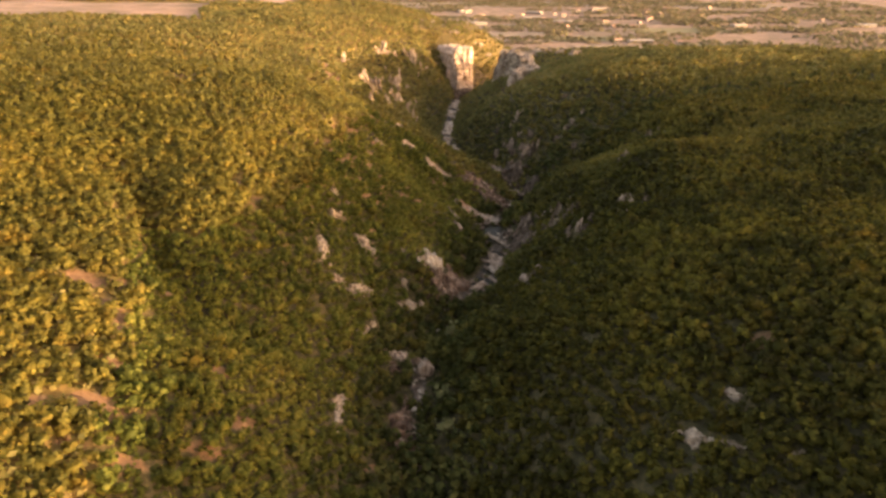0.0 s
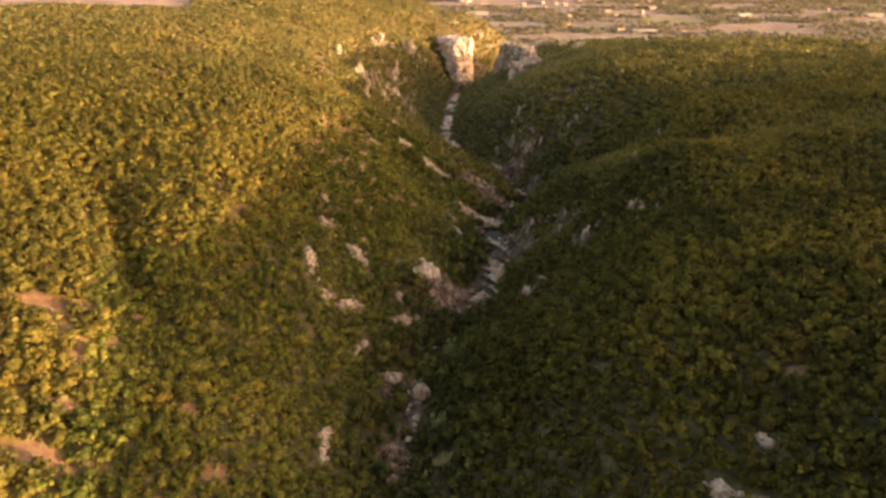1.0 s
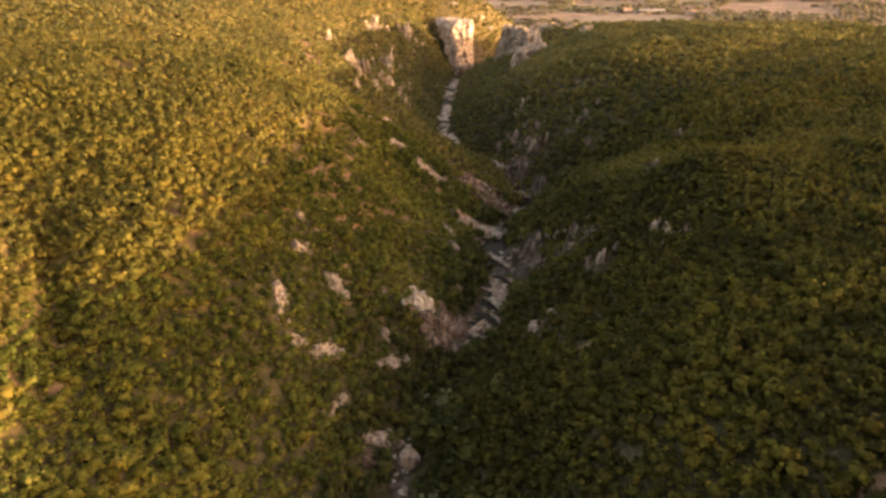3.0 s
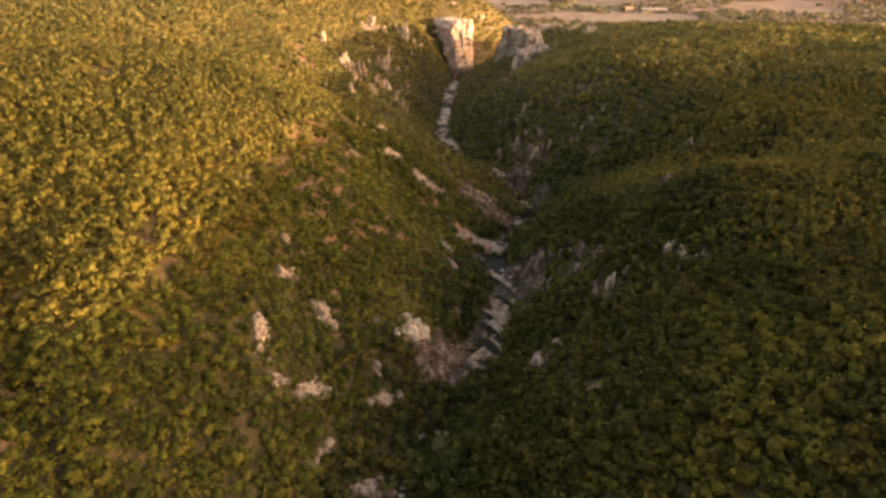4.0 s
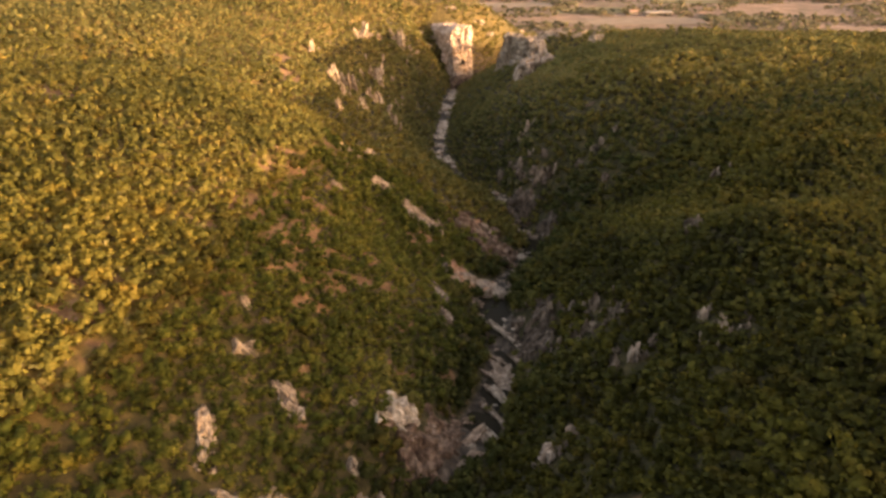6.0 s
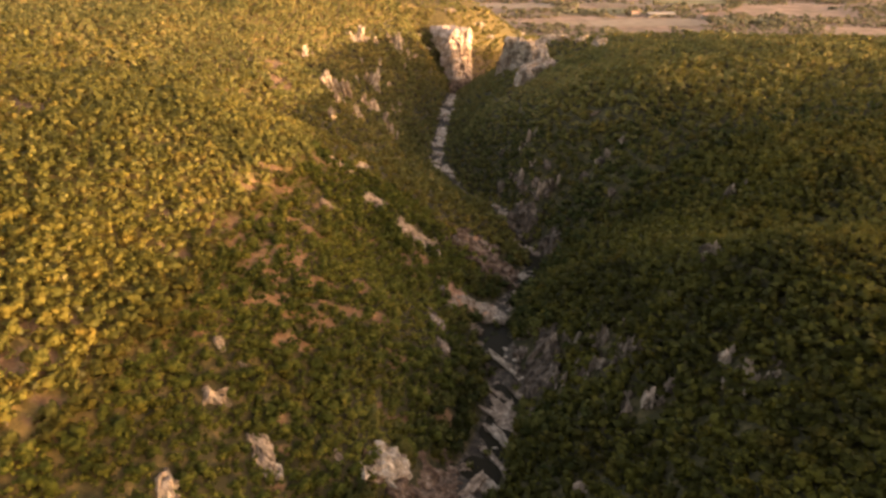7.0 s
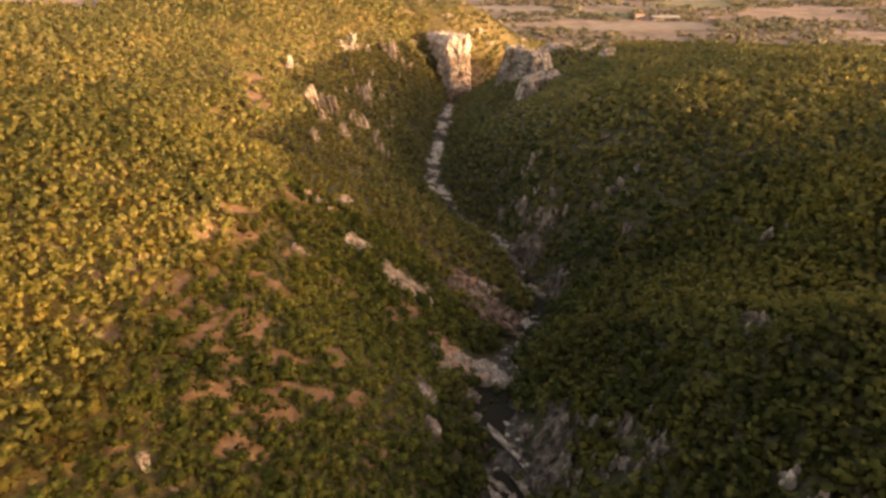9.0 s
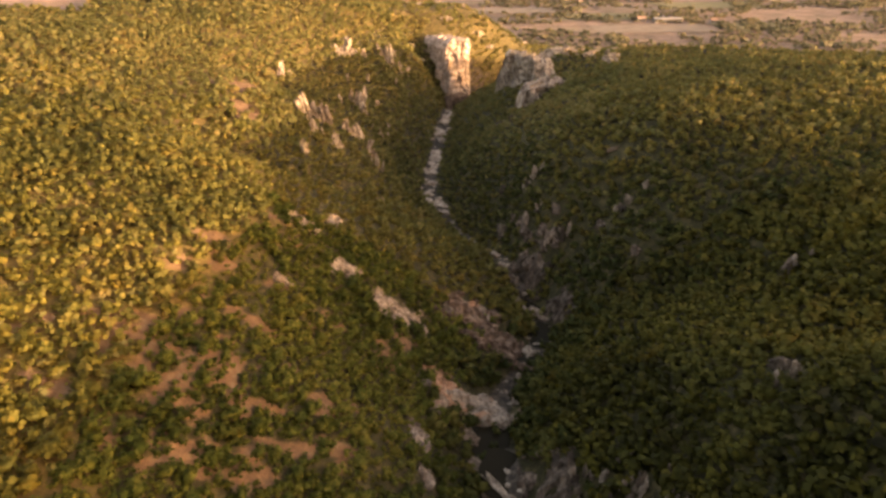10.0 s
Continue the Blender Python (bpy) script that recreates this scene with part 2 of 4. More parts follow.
EAST_RISE = profile(STATIONS, [50.3, 52.3, 54.2, 52.1, 55.2, 58.3, 51.9, 61.9, 69.6, 67.2, 64.0, 60.7, 50, 45.5], 18)
EAST_REACH = profile(STATIONS, [55.6, 53.1, 47.2, 52.0, 43.9, 28.3, 43.5, 39.0, 27.0, 28.9, 46.0, 50.6, 50.0, 62.2], 18)
# spurs and hollows: x, y, breadth, height
SPURS = [(-3, 213, 10, 9), (95, 606, 20, 8), (37, 277, 10, 7.2), (30, 403, 16, 5.9), (12, 167, 10, 4.7), (-56, 309, 10, 4.7),
         (20, 304, 10, 3.7), (71, 360, 10, 3.7), (-100, 740, 10, 4.9), (-130, 640, 36, 4.6), (-112, 540, 10, 3.7), (-21, 331, 10, 3.5), (46, 398, 9, 5), (102, 250, 16, 3.5), (88, 259, 6, 1.5), (100, 258, 6, 1.2), (114, 256, 7, 1.6)]
HOLLOWS = [(100, 690, 36, -9), (120, 900, 36, -8.1), (9, 331, 10, -5.3), (61, 534, 10, -5.6), (84, 339, 10, -4.3), (60, 316, 10, -4.2),
           (-34, 210, 10, -4.1), (-52, 581, 16, -3.4), (42, 190, 16, -3.2), (70, 900, 36, -4.2), (64, 396, 10, -3.3), (55, 216, 10, -3.1), (-131, 219, 24, -2.9), (90, 320, 16, -6), (20, 736, 14, -16), (0, 738, 11, -13), (34, 752, 14, -14), (92, 280, 8, -3), (106, 281, 9, -3.5), (122, 277, 9, -3)]
# broad swells and dips of the slopes
SWELLS = [(50, 842, 38, 15), (-12, 751, 14, -26), (-54, 204, 40, 3.8), (-84, 331, 40, 2.2), (-60, 484, 36, 7.0), (-27, 495, 14, 4.5), (53, 427, 14, 3.1), (-42, 332, 10, 3.4), (87, 274, 10, 2.9), (132, 315, 20, 2.6),
          (24, 122, 20, 2.9), (123, 440, 28, 2.1), (2, 335, 10, 2.8), (-4, 216, 10, 1.8), (75, 381, 10, -3.6), (-21, 333, 10, -3.7), (110, 388, 10, -3.0), (79, 92, 28, -2.3), (11, 348, 10, -3.3),
          (79, 417, 10, -2.4), (-10, 248, 20, -2.1)]
# side ravines: places from head to mouth, breadth, depth
RAVINES = [
    ([(-128, 216), (-110, 200), (-97, 180), (-82, 158), (-66, 143), (-46, 140), (-24, 146)], 7.0, 7.5),
    ([(-112, 432), (-90, 414), (-74, 398), (-54, 396), (-30, 404), (0, 412)], 10.0, 6.0),
    ([(-128, 530), (-100, 516), (-76, 512), (-50, 520)], 10.0, 5.0),
    ([(150, 318), (118, 312), (98, 326), (80, 346), (62, 360)], 9.0, 4.5),
    ([(100, 408), (84, 392), (70, 384), (56, 378)], 9.0, 4.0),
]
PLAIN_Z = -35.0


def ravine_depth(x, y):
    """How deep the side ravines are cut: sharp along their lines, fading at the head and the mouth."""
    cut = np.zeros(np.shape(x))
    for line, breadth, depth in RAVINES:
        n = len(line) - 1
        for i, ((ax, ay), (bx, by)) in enumerate(zip(line, line[1:])):
            dx, dy = bx - ax, by - ay
            u = np.clip(((x - ax) * dx + (y - ay) * dy) / (dx * dx + dy * dy), 0, 1)
            away = np.hypot(x - ax - u * dx, y - ay - u * dy)
            run = (i + u) / n
            fade = np.clip(run / 0.35, 0, 1) * np.clip((1 - run) / 0.5, 0, 1)
            cut = np.maximum(cut, depth * fade * np.exp(-((away / breadth) ** 1.4)))
    return cut


def stream_offset(x, y):
    """How far east of the stream's middle a place lies."""
    return x - np.interp(np.clip(y, -400, 1000), ALONG, STREAM_X)


def terrain(x, y):
    """The height of the ground."""
    x, y = np.asarray(x, float), np.asarray(y, float)
    yc = np.clip(y, -400, 1000)
    d = stream_offset(x, y)
    flat = np.interp(yc, [200, 218, 240, 300, 315, 340], [3.5, 6.5, 5.5, 5.0, 3.5, 3.5])
    west, east = np.maximum(-d - flat, 0), np.maximum(d - flat, 0)
    hw = np.interp(yc, ALONG, WEST_RISE) * (1 - np.exp(-((west / np.interp(yc, ALONG, WEST_REACH)) ** 1.286)))
    hw = hw + 0.147 * (np.sqrt(np.maximum(west - 50, 0) ** 2 + 400) - 20)
    he = np.interp(yc, ALONG, EAST_RISE) * (1 - np.exp(-((east / np.interp(yc, ALONG, EAST_REACH)) ** 1.286)))
    he = he + 0.096 * (np.sqrt(np.maximum(east - 50, 0) ** 2 + 400) - 20)
    z = np.interp(yc, ALONG, STREAM_Z) + np.where(d < 0, hw, he)
    for bx, by, s, h in SPURS + HOLLOWS + SWELLS:
        z = z + h * np.exp(-((x - bx) ** 2 + (y - by) ** 2) / (2 * s * s))
    z = z - ravine_depth(x, y)
    # rise east of x = 135, mostly unseen, added to cast the evening shadow
    top = np.where(d < 0, 62.0, 42.0 + 4.0 * smoothstep(380, 450, y) - 0.10 * np.clip(y - 500, 0, 220) + 0.15 * np.clip(x - 135, 0, 160) * smoothstep(440, 330, y) * (0.2 + 0.8 * smoothstep(-45, 15, y)))
    soft = np.where(d < 0, 15.0, 9.0)
    z = np.where(z > top, top + soft * (1 - np.exp(-(z - top) / soft)), z)
    bank = smoothstep(3, 14, np.abs(d))
    z = z + bank * (1.6 * fbm(x, y, 24, 4, 3) + 2.2 * fbm(x, y, 90, 2, 8))
    # the plateau ends and the plain begins
    side = 0.5 + 0.5 * np.tanh(d / 30)
    mouth = smoothstep(-40, 70, x)
    start = (900 - 0.35 * np.minimum(x, 0) - 95 * mouth) * (1 - side) + (690 - 0.9 * np.clip(x - 70, 0, 250)) * side
    # hidden east fall drawn out to 92 m to shade the pinnacle's foot
    fall = smoothstep(0, 1, (y - start) / ((320 - 100 * mouth) * (1 - side) + 92 * side))
    hills = 55 * smoothstep(2300, 4300, y + 0.2 * x) * (1 + 0.5 * fbm(x, y, 900, 3, 21))
    low = PLAIN_Z + 1.5 * fbm(x, y, 260, 2, 11) + hills
    return z * (1 - fall) + low * fall


# bare earth: x, y, two half-lengths, turn
BARE_WEST = [(-61.3, 276.7, 3.9, 3.2, -0.27), (-59.2, 270, 5.5, 1.5, -1.57), (-37.4, 277.3, 5.7, 2.4, 0.18), (-36.5, 270.7, 4.2, 2.8, -0.06), (-39.2, 259.6, 2.7, 3.1, -0.24), (-43.5, 269.6, 6.2, 1.2, -0.93), (-50.1, 286.8, 3.8, 1.3, 1.01),
             (-34.7, 314, 3, 1.5, -0.06), (-21.5, 309.8, 2.4, 1.3, 0.07), (-34.4, 295.3, 3.7, 2.4, -0.48), (-4.8, 307.7, 7, 1.6, 0.71), (-53.8, 316.2, 4.9, 3.5, 0.39), (-55.6, 301.6, 3.2, 1.7, -0.67), (-52.3, 266.7, 2.7, 1.3, 0.07),
             (-47.1, 258, 2.7, 1.4, -0.39), (-59.6, 254.4, 2.4, 1, 0.15), (-23.9, 260.6, 6.7, 2.4, 0.09), (-32.9, 249.6, 3.2, 1.6, -0.63), (-55.2, 281.9, 4.4, 1.3, -0.04), (-92, 478, 14, 11, 0.3)]
BARE_SLOPE = [(-73.2, 212, 8.2, 5.2, 0.19), (-66.5, 203.5, 4.5, 2.6, 0.1), (-50.5, 232.5, 3.2, 1.6, -0.34), (-28.9, 239, 5.2, 2.1, 0.27), (-33.4, 253.6, 5, 2, -1.13), (-24.5, 259.6, 5.1, 2.8, 0.02), (-2.6, 234.5, 9, 1.8, 0.78), (-31.3, 239.1, 4.2, 2.4, 0.49),
              (-84.6, 451.9, 16.5, 9.9, -0.59), (-81.8, 326.7, 3, 2, -0.33), (-80.1, 125.8, 13.4, 1.2, -1.08), (-72.2, 106.7, 3.1, 2.2, 1.02), (-48.3, 92.2, 2.9, 1.8, 0.42), (-44.4, 102.2, 3, 2.4, 0.27), (-35.3, 99.9, 2.6, 1.8, 0.43),
              (-54.8, 119, 2.4, 2, 0.51), (-57.1, 81.8, 2.9, 1.6, -0.27), (-76.3, 87.9, 4.5, 1.2, -0.38), (-70.5, 94.1, 5.1, 1.4, -0.06)]
BARE_MORE = [(-145, 331, 14, 6, 0), (8, 311, 5, 3, 0), (43, 181, 4, 2, 0), (-94, 138, 8, 3, 0.2), (75, 118, 6, 2.5, 0), (-102, 244, 5, 3, 0)]
# smaller scars scattered over the broken part of the slope
_r = random.Random(12)
BARE_SMALL = [(-43 + _r.gauss(0, 13), 264 + _r.gauss(0, 13), _r.uniform(1.2, 3.6), _r.uniform(1.0, 2.6), 0) for _ in range(40)]
BARE_SMALL += [(_r.uniform(-55, 2), _r.uniform(235, 345), _r.uniform(1.2, 3.4), _r.uniform(0.8, 1.8), 0) for _ in range(44)]
# stubble and meadows on the plateau: x, y, half-width, half-depth, turn
MEADOWS = [(-375, 640, 135, 95, 0.25), (-420, 900, 220, 110, 0.1), (-240, 800, 60, 16, 0.2)]


def bed_width(y):
    """Half the breadth of the open stony bed."""
    return np.interp(y, [60, 203, 214, 240, 300, 315, 335, 380, 460, 490, 620, 720], [1.0, 1.0, 8.5, 8, 7, 6, 5, 3.2, 2.6, 6, 6, 6])


def grassy_slope(x, y):
    """The open golden slope behind the pinnacle."""
    return np.exp(-(((x - 20) / 75) ** 4) - ((y - 825) / 62) ** 4)


def bareness(x, y):
    v = np.zeros_like(x)
    wob = 1 + 0.6 * fbm(x, y, 9, 2, 31) + 0.9 * fbm(x, y, 4.5, 2, 37)
    for bx, by, rx, ry, a in BARE_WEST + BARE_SLOPE + BARE_MORE + BARE_SMALL:
        u, w = (x - bx) * math.cos(a) + (y - by) * math.sin(a), -(x - bx) * math.sin(a) + (y - by) * math.cos(a)
        q = np.sqrt((u / (0.95 * rx)) ** 2 + (w / (0.95 * ry + 0.3)) ** 2) * wob
        v = np.maximum(v, 1 - smoothstep(0.45, 1.1, q))
    return v


def meadowness(x, y):
    v = smoothstep(-5, -25, terrain(x, y)) * smoothstep(930, 1050, y)
    for bx, by, rx, ry, a in MEADOWS:
        u, w = (x - bx) * math.cos(a) + (y - by) * math.sin(a), -(x - bx) * math.sin(a) + (y - by) * math.cos(a)
        q = np.maximum(np.abs(u) / rx, np.abs(w) / ry) + 0.06 * fbm(x, y, 30, 2, 5)
        v = np.maximum(v, 1 - smoothstep(0.95, 1.0, q))
    return v


def mesh_from(name, verts, faces, mat, smooth=False, normals=None):
    """A mesh from arrays of places and triangles; foliage brings soft normals of its own."""
    me = bpy.data.meshes.new(name)
    verts, faces = np.asarray(verts, np.float32), np.asarray(faces, np.int32)
    me.vertices.add(len(verts))
    me.vertices.foreach_set("co", verts.ravel())
    me.loops.add(faces.size)
    me.loops.foreach_set("vertex_index", faces.ravel())
    me.polygons.add(len(faces))
    me.polygons.foreach_set("loop_start", np.arange(0, faces.size, faces.shape[1], dtype=np.int32))
    me.polygons.foreach_set("use_smooth", np.full(len(faces), smooth))
    me.materials.append(mat)
    me.update(calc_edges=True)
    if normals is not None:
        me.attributes.new("custom_normal", "FLOAT_VECTOR", "POINT").data.foreach_set("vector", np.asarray(normals, np.float32).ravel())
    return me


def grid_faces(nx, ny):
    i = (np.arange(ny - 1)[:, None] * nx + np.arange(nx - 1)[None, :]).ravel()
    return np.stack([i, i + 1, i + nx + 1, i + nx], 1)


def widening(first, last, step, reach):
    """Even steps from first to last, then ever wider ones out to reach on both sides."""
    out, s, v = [], step, 0.0
    while v < reach:
        s *= 1.13
        v += s
        out.append(v)
    out = np.array(out)
    return np.concatenate([first - out[::-1], np.arange(first, last + 0.01, step), last + out])


gx, gy = widening(-220, 190, 2.2, 4700), widening(60, 770, 2.2, 4100)
GX, GY = np.meshgrid(gx, gy)
fx, fy = GX.ravel(), GY.ravel()
fz = terrain(fx, fy)
near = smoothstep(2, 6, np.abs(stream_offset(fx, fy)))
fz = fz + (0.25 + 0.45 * near) * fbm(fx, fy, 6, 2, 44) * smoothstep(1200, 800, np.abs(fx) + fy)
ground = tagged(new("ground", mesh_from("ground", np.stack([fx, fy, fz], 1), grid_faces(len(gx), len(gy)), GROUND, True)),
                "dry grass and soil hillsides falling into a narrow rocky gorge", "ground", kind="structure")
slope = np.hypot(*np.gradient(fz.reshape(GX.shape), gy, gx)).ravel()
layers = {
    "bare": bareness(fx, fy),
    "stony": np.clip(0.75 * smoothstep(1.0, 0.5, np.abs(stream_offset(fx, fy)) / bed_width(fy)) * smoothstep(1000, 700, fy) + 0.6 * smoothstep(1.5, 2.4, slope), 0, 1),
    "meadow": meadowness(fx, fy),
    "dry": np.maximum(smoothstep(-20, -40, stream_offset(fx, fy)) * smoothstep(34, 42, fz), 0.55 * grassy_slope(fx, fy)),
}
for key, values in layers.items():
    at = ground.data.attributes.new(key, "FLOAT", "POINT")
    at.data.foreach_set("value", values.astype(np.float32))


# ---- building blocks ----
def part(name, bm, mat, parent=None, label=""):
    """A bmesh as one mesh object, under a thing or a part where one is given."""
    me = bpy.data.meshes.new(name)
    bm.to_mesh(me)
    bm.free()
    me.materials.append(mat)
    ob = new(name, me)
    ob.parent = parent
    return tagged(ob, label)


def ico(level):
    bm = bmesh.new()
    bmesh.ops.create_icosphere(bm, subdivisions=level, radius=1.0)
    v = np.array([p.co[:] for p in bm.verts])
    f = np.array([[p.index for p in t.verts] for t in bm.faces])
    bm.free()
    return v, f


ICO1 = ico(1)
OCTA = (np.array([[1, 0, 0], [0, 1, 0], [-1, 0, 0], [0, -1, 0], [0, 0, 1], [0, 0, -1]], float), np.array([[0, 1, 4], [1, 2, 4], [2, 3, 4], [3, 0, 4], [1, 0, 5], [2, 1, 5], [3, 2, 5], [0, 3, 5]]))
dice = np.random.default_rng(7)


def unit(v):
    return v / np.linalg.norm(v, axis=-1, keepdims=True)


def crown_shape(leaves, core, lumps, leaf, flat=0.85, upward=0.0):
    """A crown about one unit in radius, centred: a dark lumpy core under many tilted leaf clumps. Places and triangles."""
    mid = unit(dice.normal(size=(lumps, 3))) * dice.uniform(0.34, 0.72, (lumps, 1))
    mid[:, 2] = mid[:, 2] * 0.8 + 0.05
    size = dice.uniform(0.28, 0.52, lumps)
    cv, cf = core
    reach = np.full(len(cv), 0.36)
    for m, s in zip(mid, size):
        b = cv @ m
        q = b * b - (m @ m - (s * 0.62) ** 2)
        reach = np.maximum(reach, np.where(q > 0, b + np.sqrt(np.maximum(q, 0)), 0))
    cv = cv * reach[:, None]
    pick = dice.integers(0, lumps, leaves)
    way = unit(dice.normal(size=(leaves, 3)) + np.array([0, 0, 0.35]))
    at = mid[pick] + way * (size[pick] * dice.uniform(0.7, 1.32, leaves))[:, None]
    n = unit(way + dice.normal(size=(leaves, 3)) * 0.55)
    u = unit(np.cross(n, dice.normal(size=(leaves, 3))))
    w = np.cross(n, u)
    s = (leaf * dice.uniform(0.65, 1.3, leaves))[:, None]
    quads = np.stack([at - u * s - w * s * 0.5, at + u * s * 0.4 - w * s, at + u * s + w * s * 0.6 + n * s * 0.4, at - u * s * 0.5 + w * s], 1)
    lv = quads.reshape(-1, 3)
    k = np.arange(leaves)[:, None] * 4 + len(cv)
    lf = np.concatenate([k + [0, 1, 2], k + [0, 2, 3]])
    v = np.concatenate([cv, lv])
    v[:, 2] *= flat
    soft = np.repeat(unit(way * 0.55 + unit(at) * 0.5 + n * 0.55 + np.array([0, 0, upward])), 4, axis=0)
    return v, np.concatenate([cf, lf]), np.concatenate([unit(unit(cv) + np.array([0, 0, upward])), soft])


NEAR_CROWNS = [crown_shape(74, ICO1, 11, 0.165, upward=0.12) for _ in range(8)]
MID_CROWNS = [crown_shape(20, ICO1, 8, 0.26, upward=0.2) for _ in range(8)]
FAR_CROWNS = [crown_shape(9, OCTA, 6, 0.38, upward=0.5) for _ in range(6)]
TINY_CROWNS = [crown_shape(7, OCTA, 5, 0.42, upward=0.4) for _ in range(6)]


def joined(name, mat, places, shapes, label, category):
    """Crowns at rows of x, y, z, radius, height, turn, all in one mesh, for what nobody could count."""
    vs, fs, ns, base = [], [], [], 0
    for k, (x, y, z, r, h, a) in enumerate(places):
        v, f, n = shapes[k % len(shapes)]
        c, s = math.cos(a), math.sin(a)
        ns.append(np.stack([n[:, 0] * c - n[:, 1] * s, n[:, 0] * s + n[:, 1] * c, n[:, 2]], 1))
        c, s = c * r, s * r
        vs.append(np.stack([v[:, 0] * c - v[:, 1] * s + x, v[:, 0] * s + v[:, 1] * c + y, v[:, 2] * h + z], 1))
        fs.append(f + base)
        base += len(v)
    if not vs:
        return None
    ob = new(name, mesh_from(name, np.concatenate(vs), np.concatenate(fs), mat, True, np.concatenate(ns)))
    return tagged(ob, label, category, kind="stuff")


# ---- rocks ----
def rock_mesh(name, mat, seed, level=3, rugged=1.0, point=0.0):
    """A broken block about one unit across: flat facets, deep cracks and an uneven outline."""
    bm = bmesh.new()
    bmesh.ops.create_icosphere(bm, subdivisions=level, radius=0.5)
    off = Vector((seed * 3.7, seed * 1.9, seed * 5.3))
    for v in bm.verts:
        p = v.co.copy()
        ring = 1 + rugged * 0.28 * noise.noise(Vector((p.x * 3.3, p.y * 3.3, 0)) + off)
        p.x, p.y = p.x * ring, p.y * ring
        q = Vector((p.x * 4.2, p.y * 4.2, p.z * 2.5)) + off
        dist, pts = noise.voronoi(q)
        cell = noise.cell(pts[0] * 3.1)
        crack = min(1.0, (dist[1] - dist[0]) * 4.0)
        lump = noise.fractal(Vector((p.x * 6, p.y * 6, p.z * 2.2)) + off, 0.9, 2.0, 4)
        p *= 1 + rugged * (0.30 * (cell - 0.5) + 0.20 * lump - 0.14 * (1 - crack))
        taper = 1 - point * (p.z + 0.5)
        v.co = (p.x * taper, p.y * taper, p.z)
    me = bpy.data.meshes.new(name)
    bm.to_mesh(me)
    bm.free()
    me.materials.append(mat)
    return me


def fall_line(x, y):
    """The ground's height, its upward normal and the way down its steepest slope."""
    z = float(terrain(x, y))
    n = Vector((float(terrain(x - 2, y) - terrain(x + 2, y)) / 4, float(terrain(x, y - 2) - terrain(x, y + 2)) / 4, 1)).normalized()
    down = Vector((n.x, n.y, 0))
    down = (down - n * down.dot(n)).normalized() if down.length > 0.05 else Vector((0, -1, 0))
    return z, n, down


def set_rock(name, me, x, y, size, turn, sink, label, category, group):
    z = float(terrain(x, y))
    ob = new(name, me)
    ob.matrix_world = Matrix.LocRotScale((x, y, z + size[2] * (0.5 - sink)), Euler((dice.uniform(-0.3, 0.3), dice.uniform(-0.3, 0.3), turn)), size)
    return tagged(ob, label, category, group)


def set_outcrop(me, x, y, w, h, label, group, stand):
    """Rock that lies along the slope; stand 1 turns it upright."""
    z, n, down = fall_line(x, y)
    up = (n.lerp(Vector((0, 0, 1)), stand * 0.5)).normalized()
    down = down * 0.45 + Vector((0, -1, 0))
    down = (down - up * down.dot(up)).normalized()
    across = down.cross(up)
    twist = dice.uniform(-0.35, 0.35)
    down, across = down * math.cos(twist) + across * math.sin(twist), across * math.cos(twist) - down * math.sin(twist)
    turn = Matrix((across, down, up)).transposed().to_4x4()
    thick = (0.34 + 0.8 * stand) * min(w, h) + 0.10 * h
    ob = new("rock_outcrop", me)
    ob.matrix_world = Matrix.Translation(Vector((x, y, z)) + n * thick * (0.08 + 0.12 * stand)) @ turn @ Matrix.Diagonal((w * 1.1, h * (1.15 - 0.4 * stand), thick, 1))
    return tagged(ob, label, "rock outcrop", group)


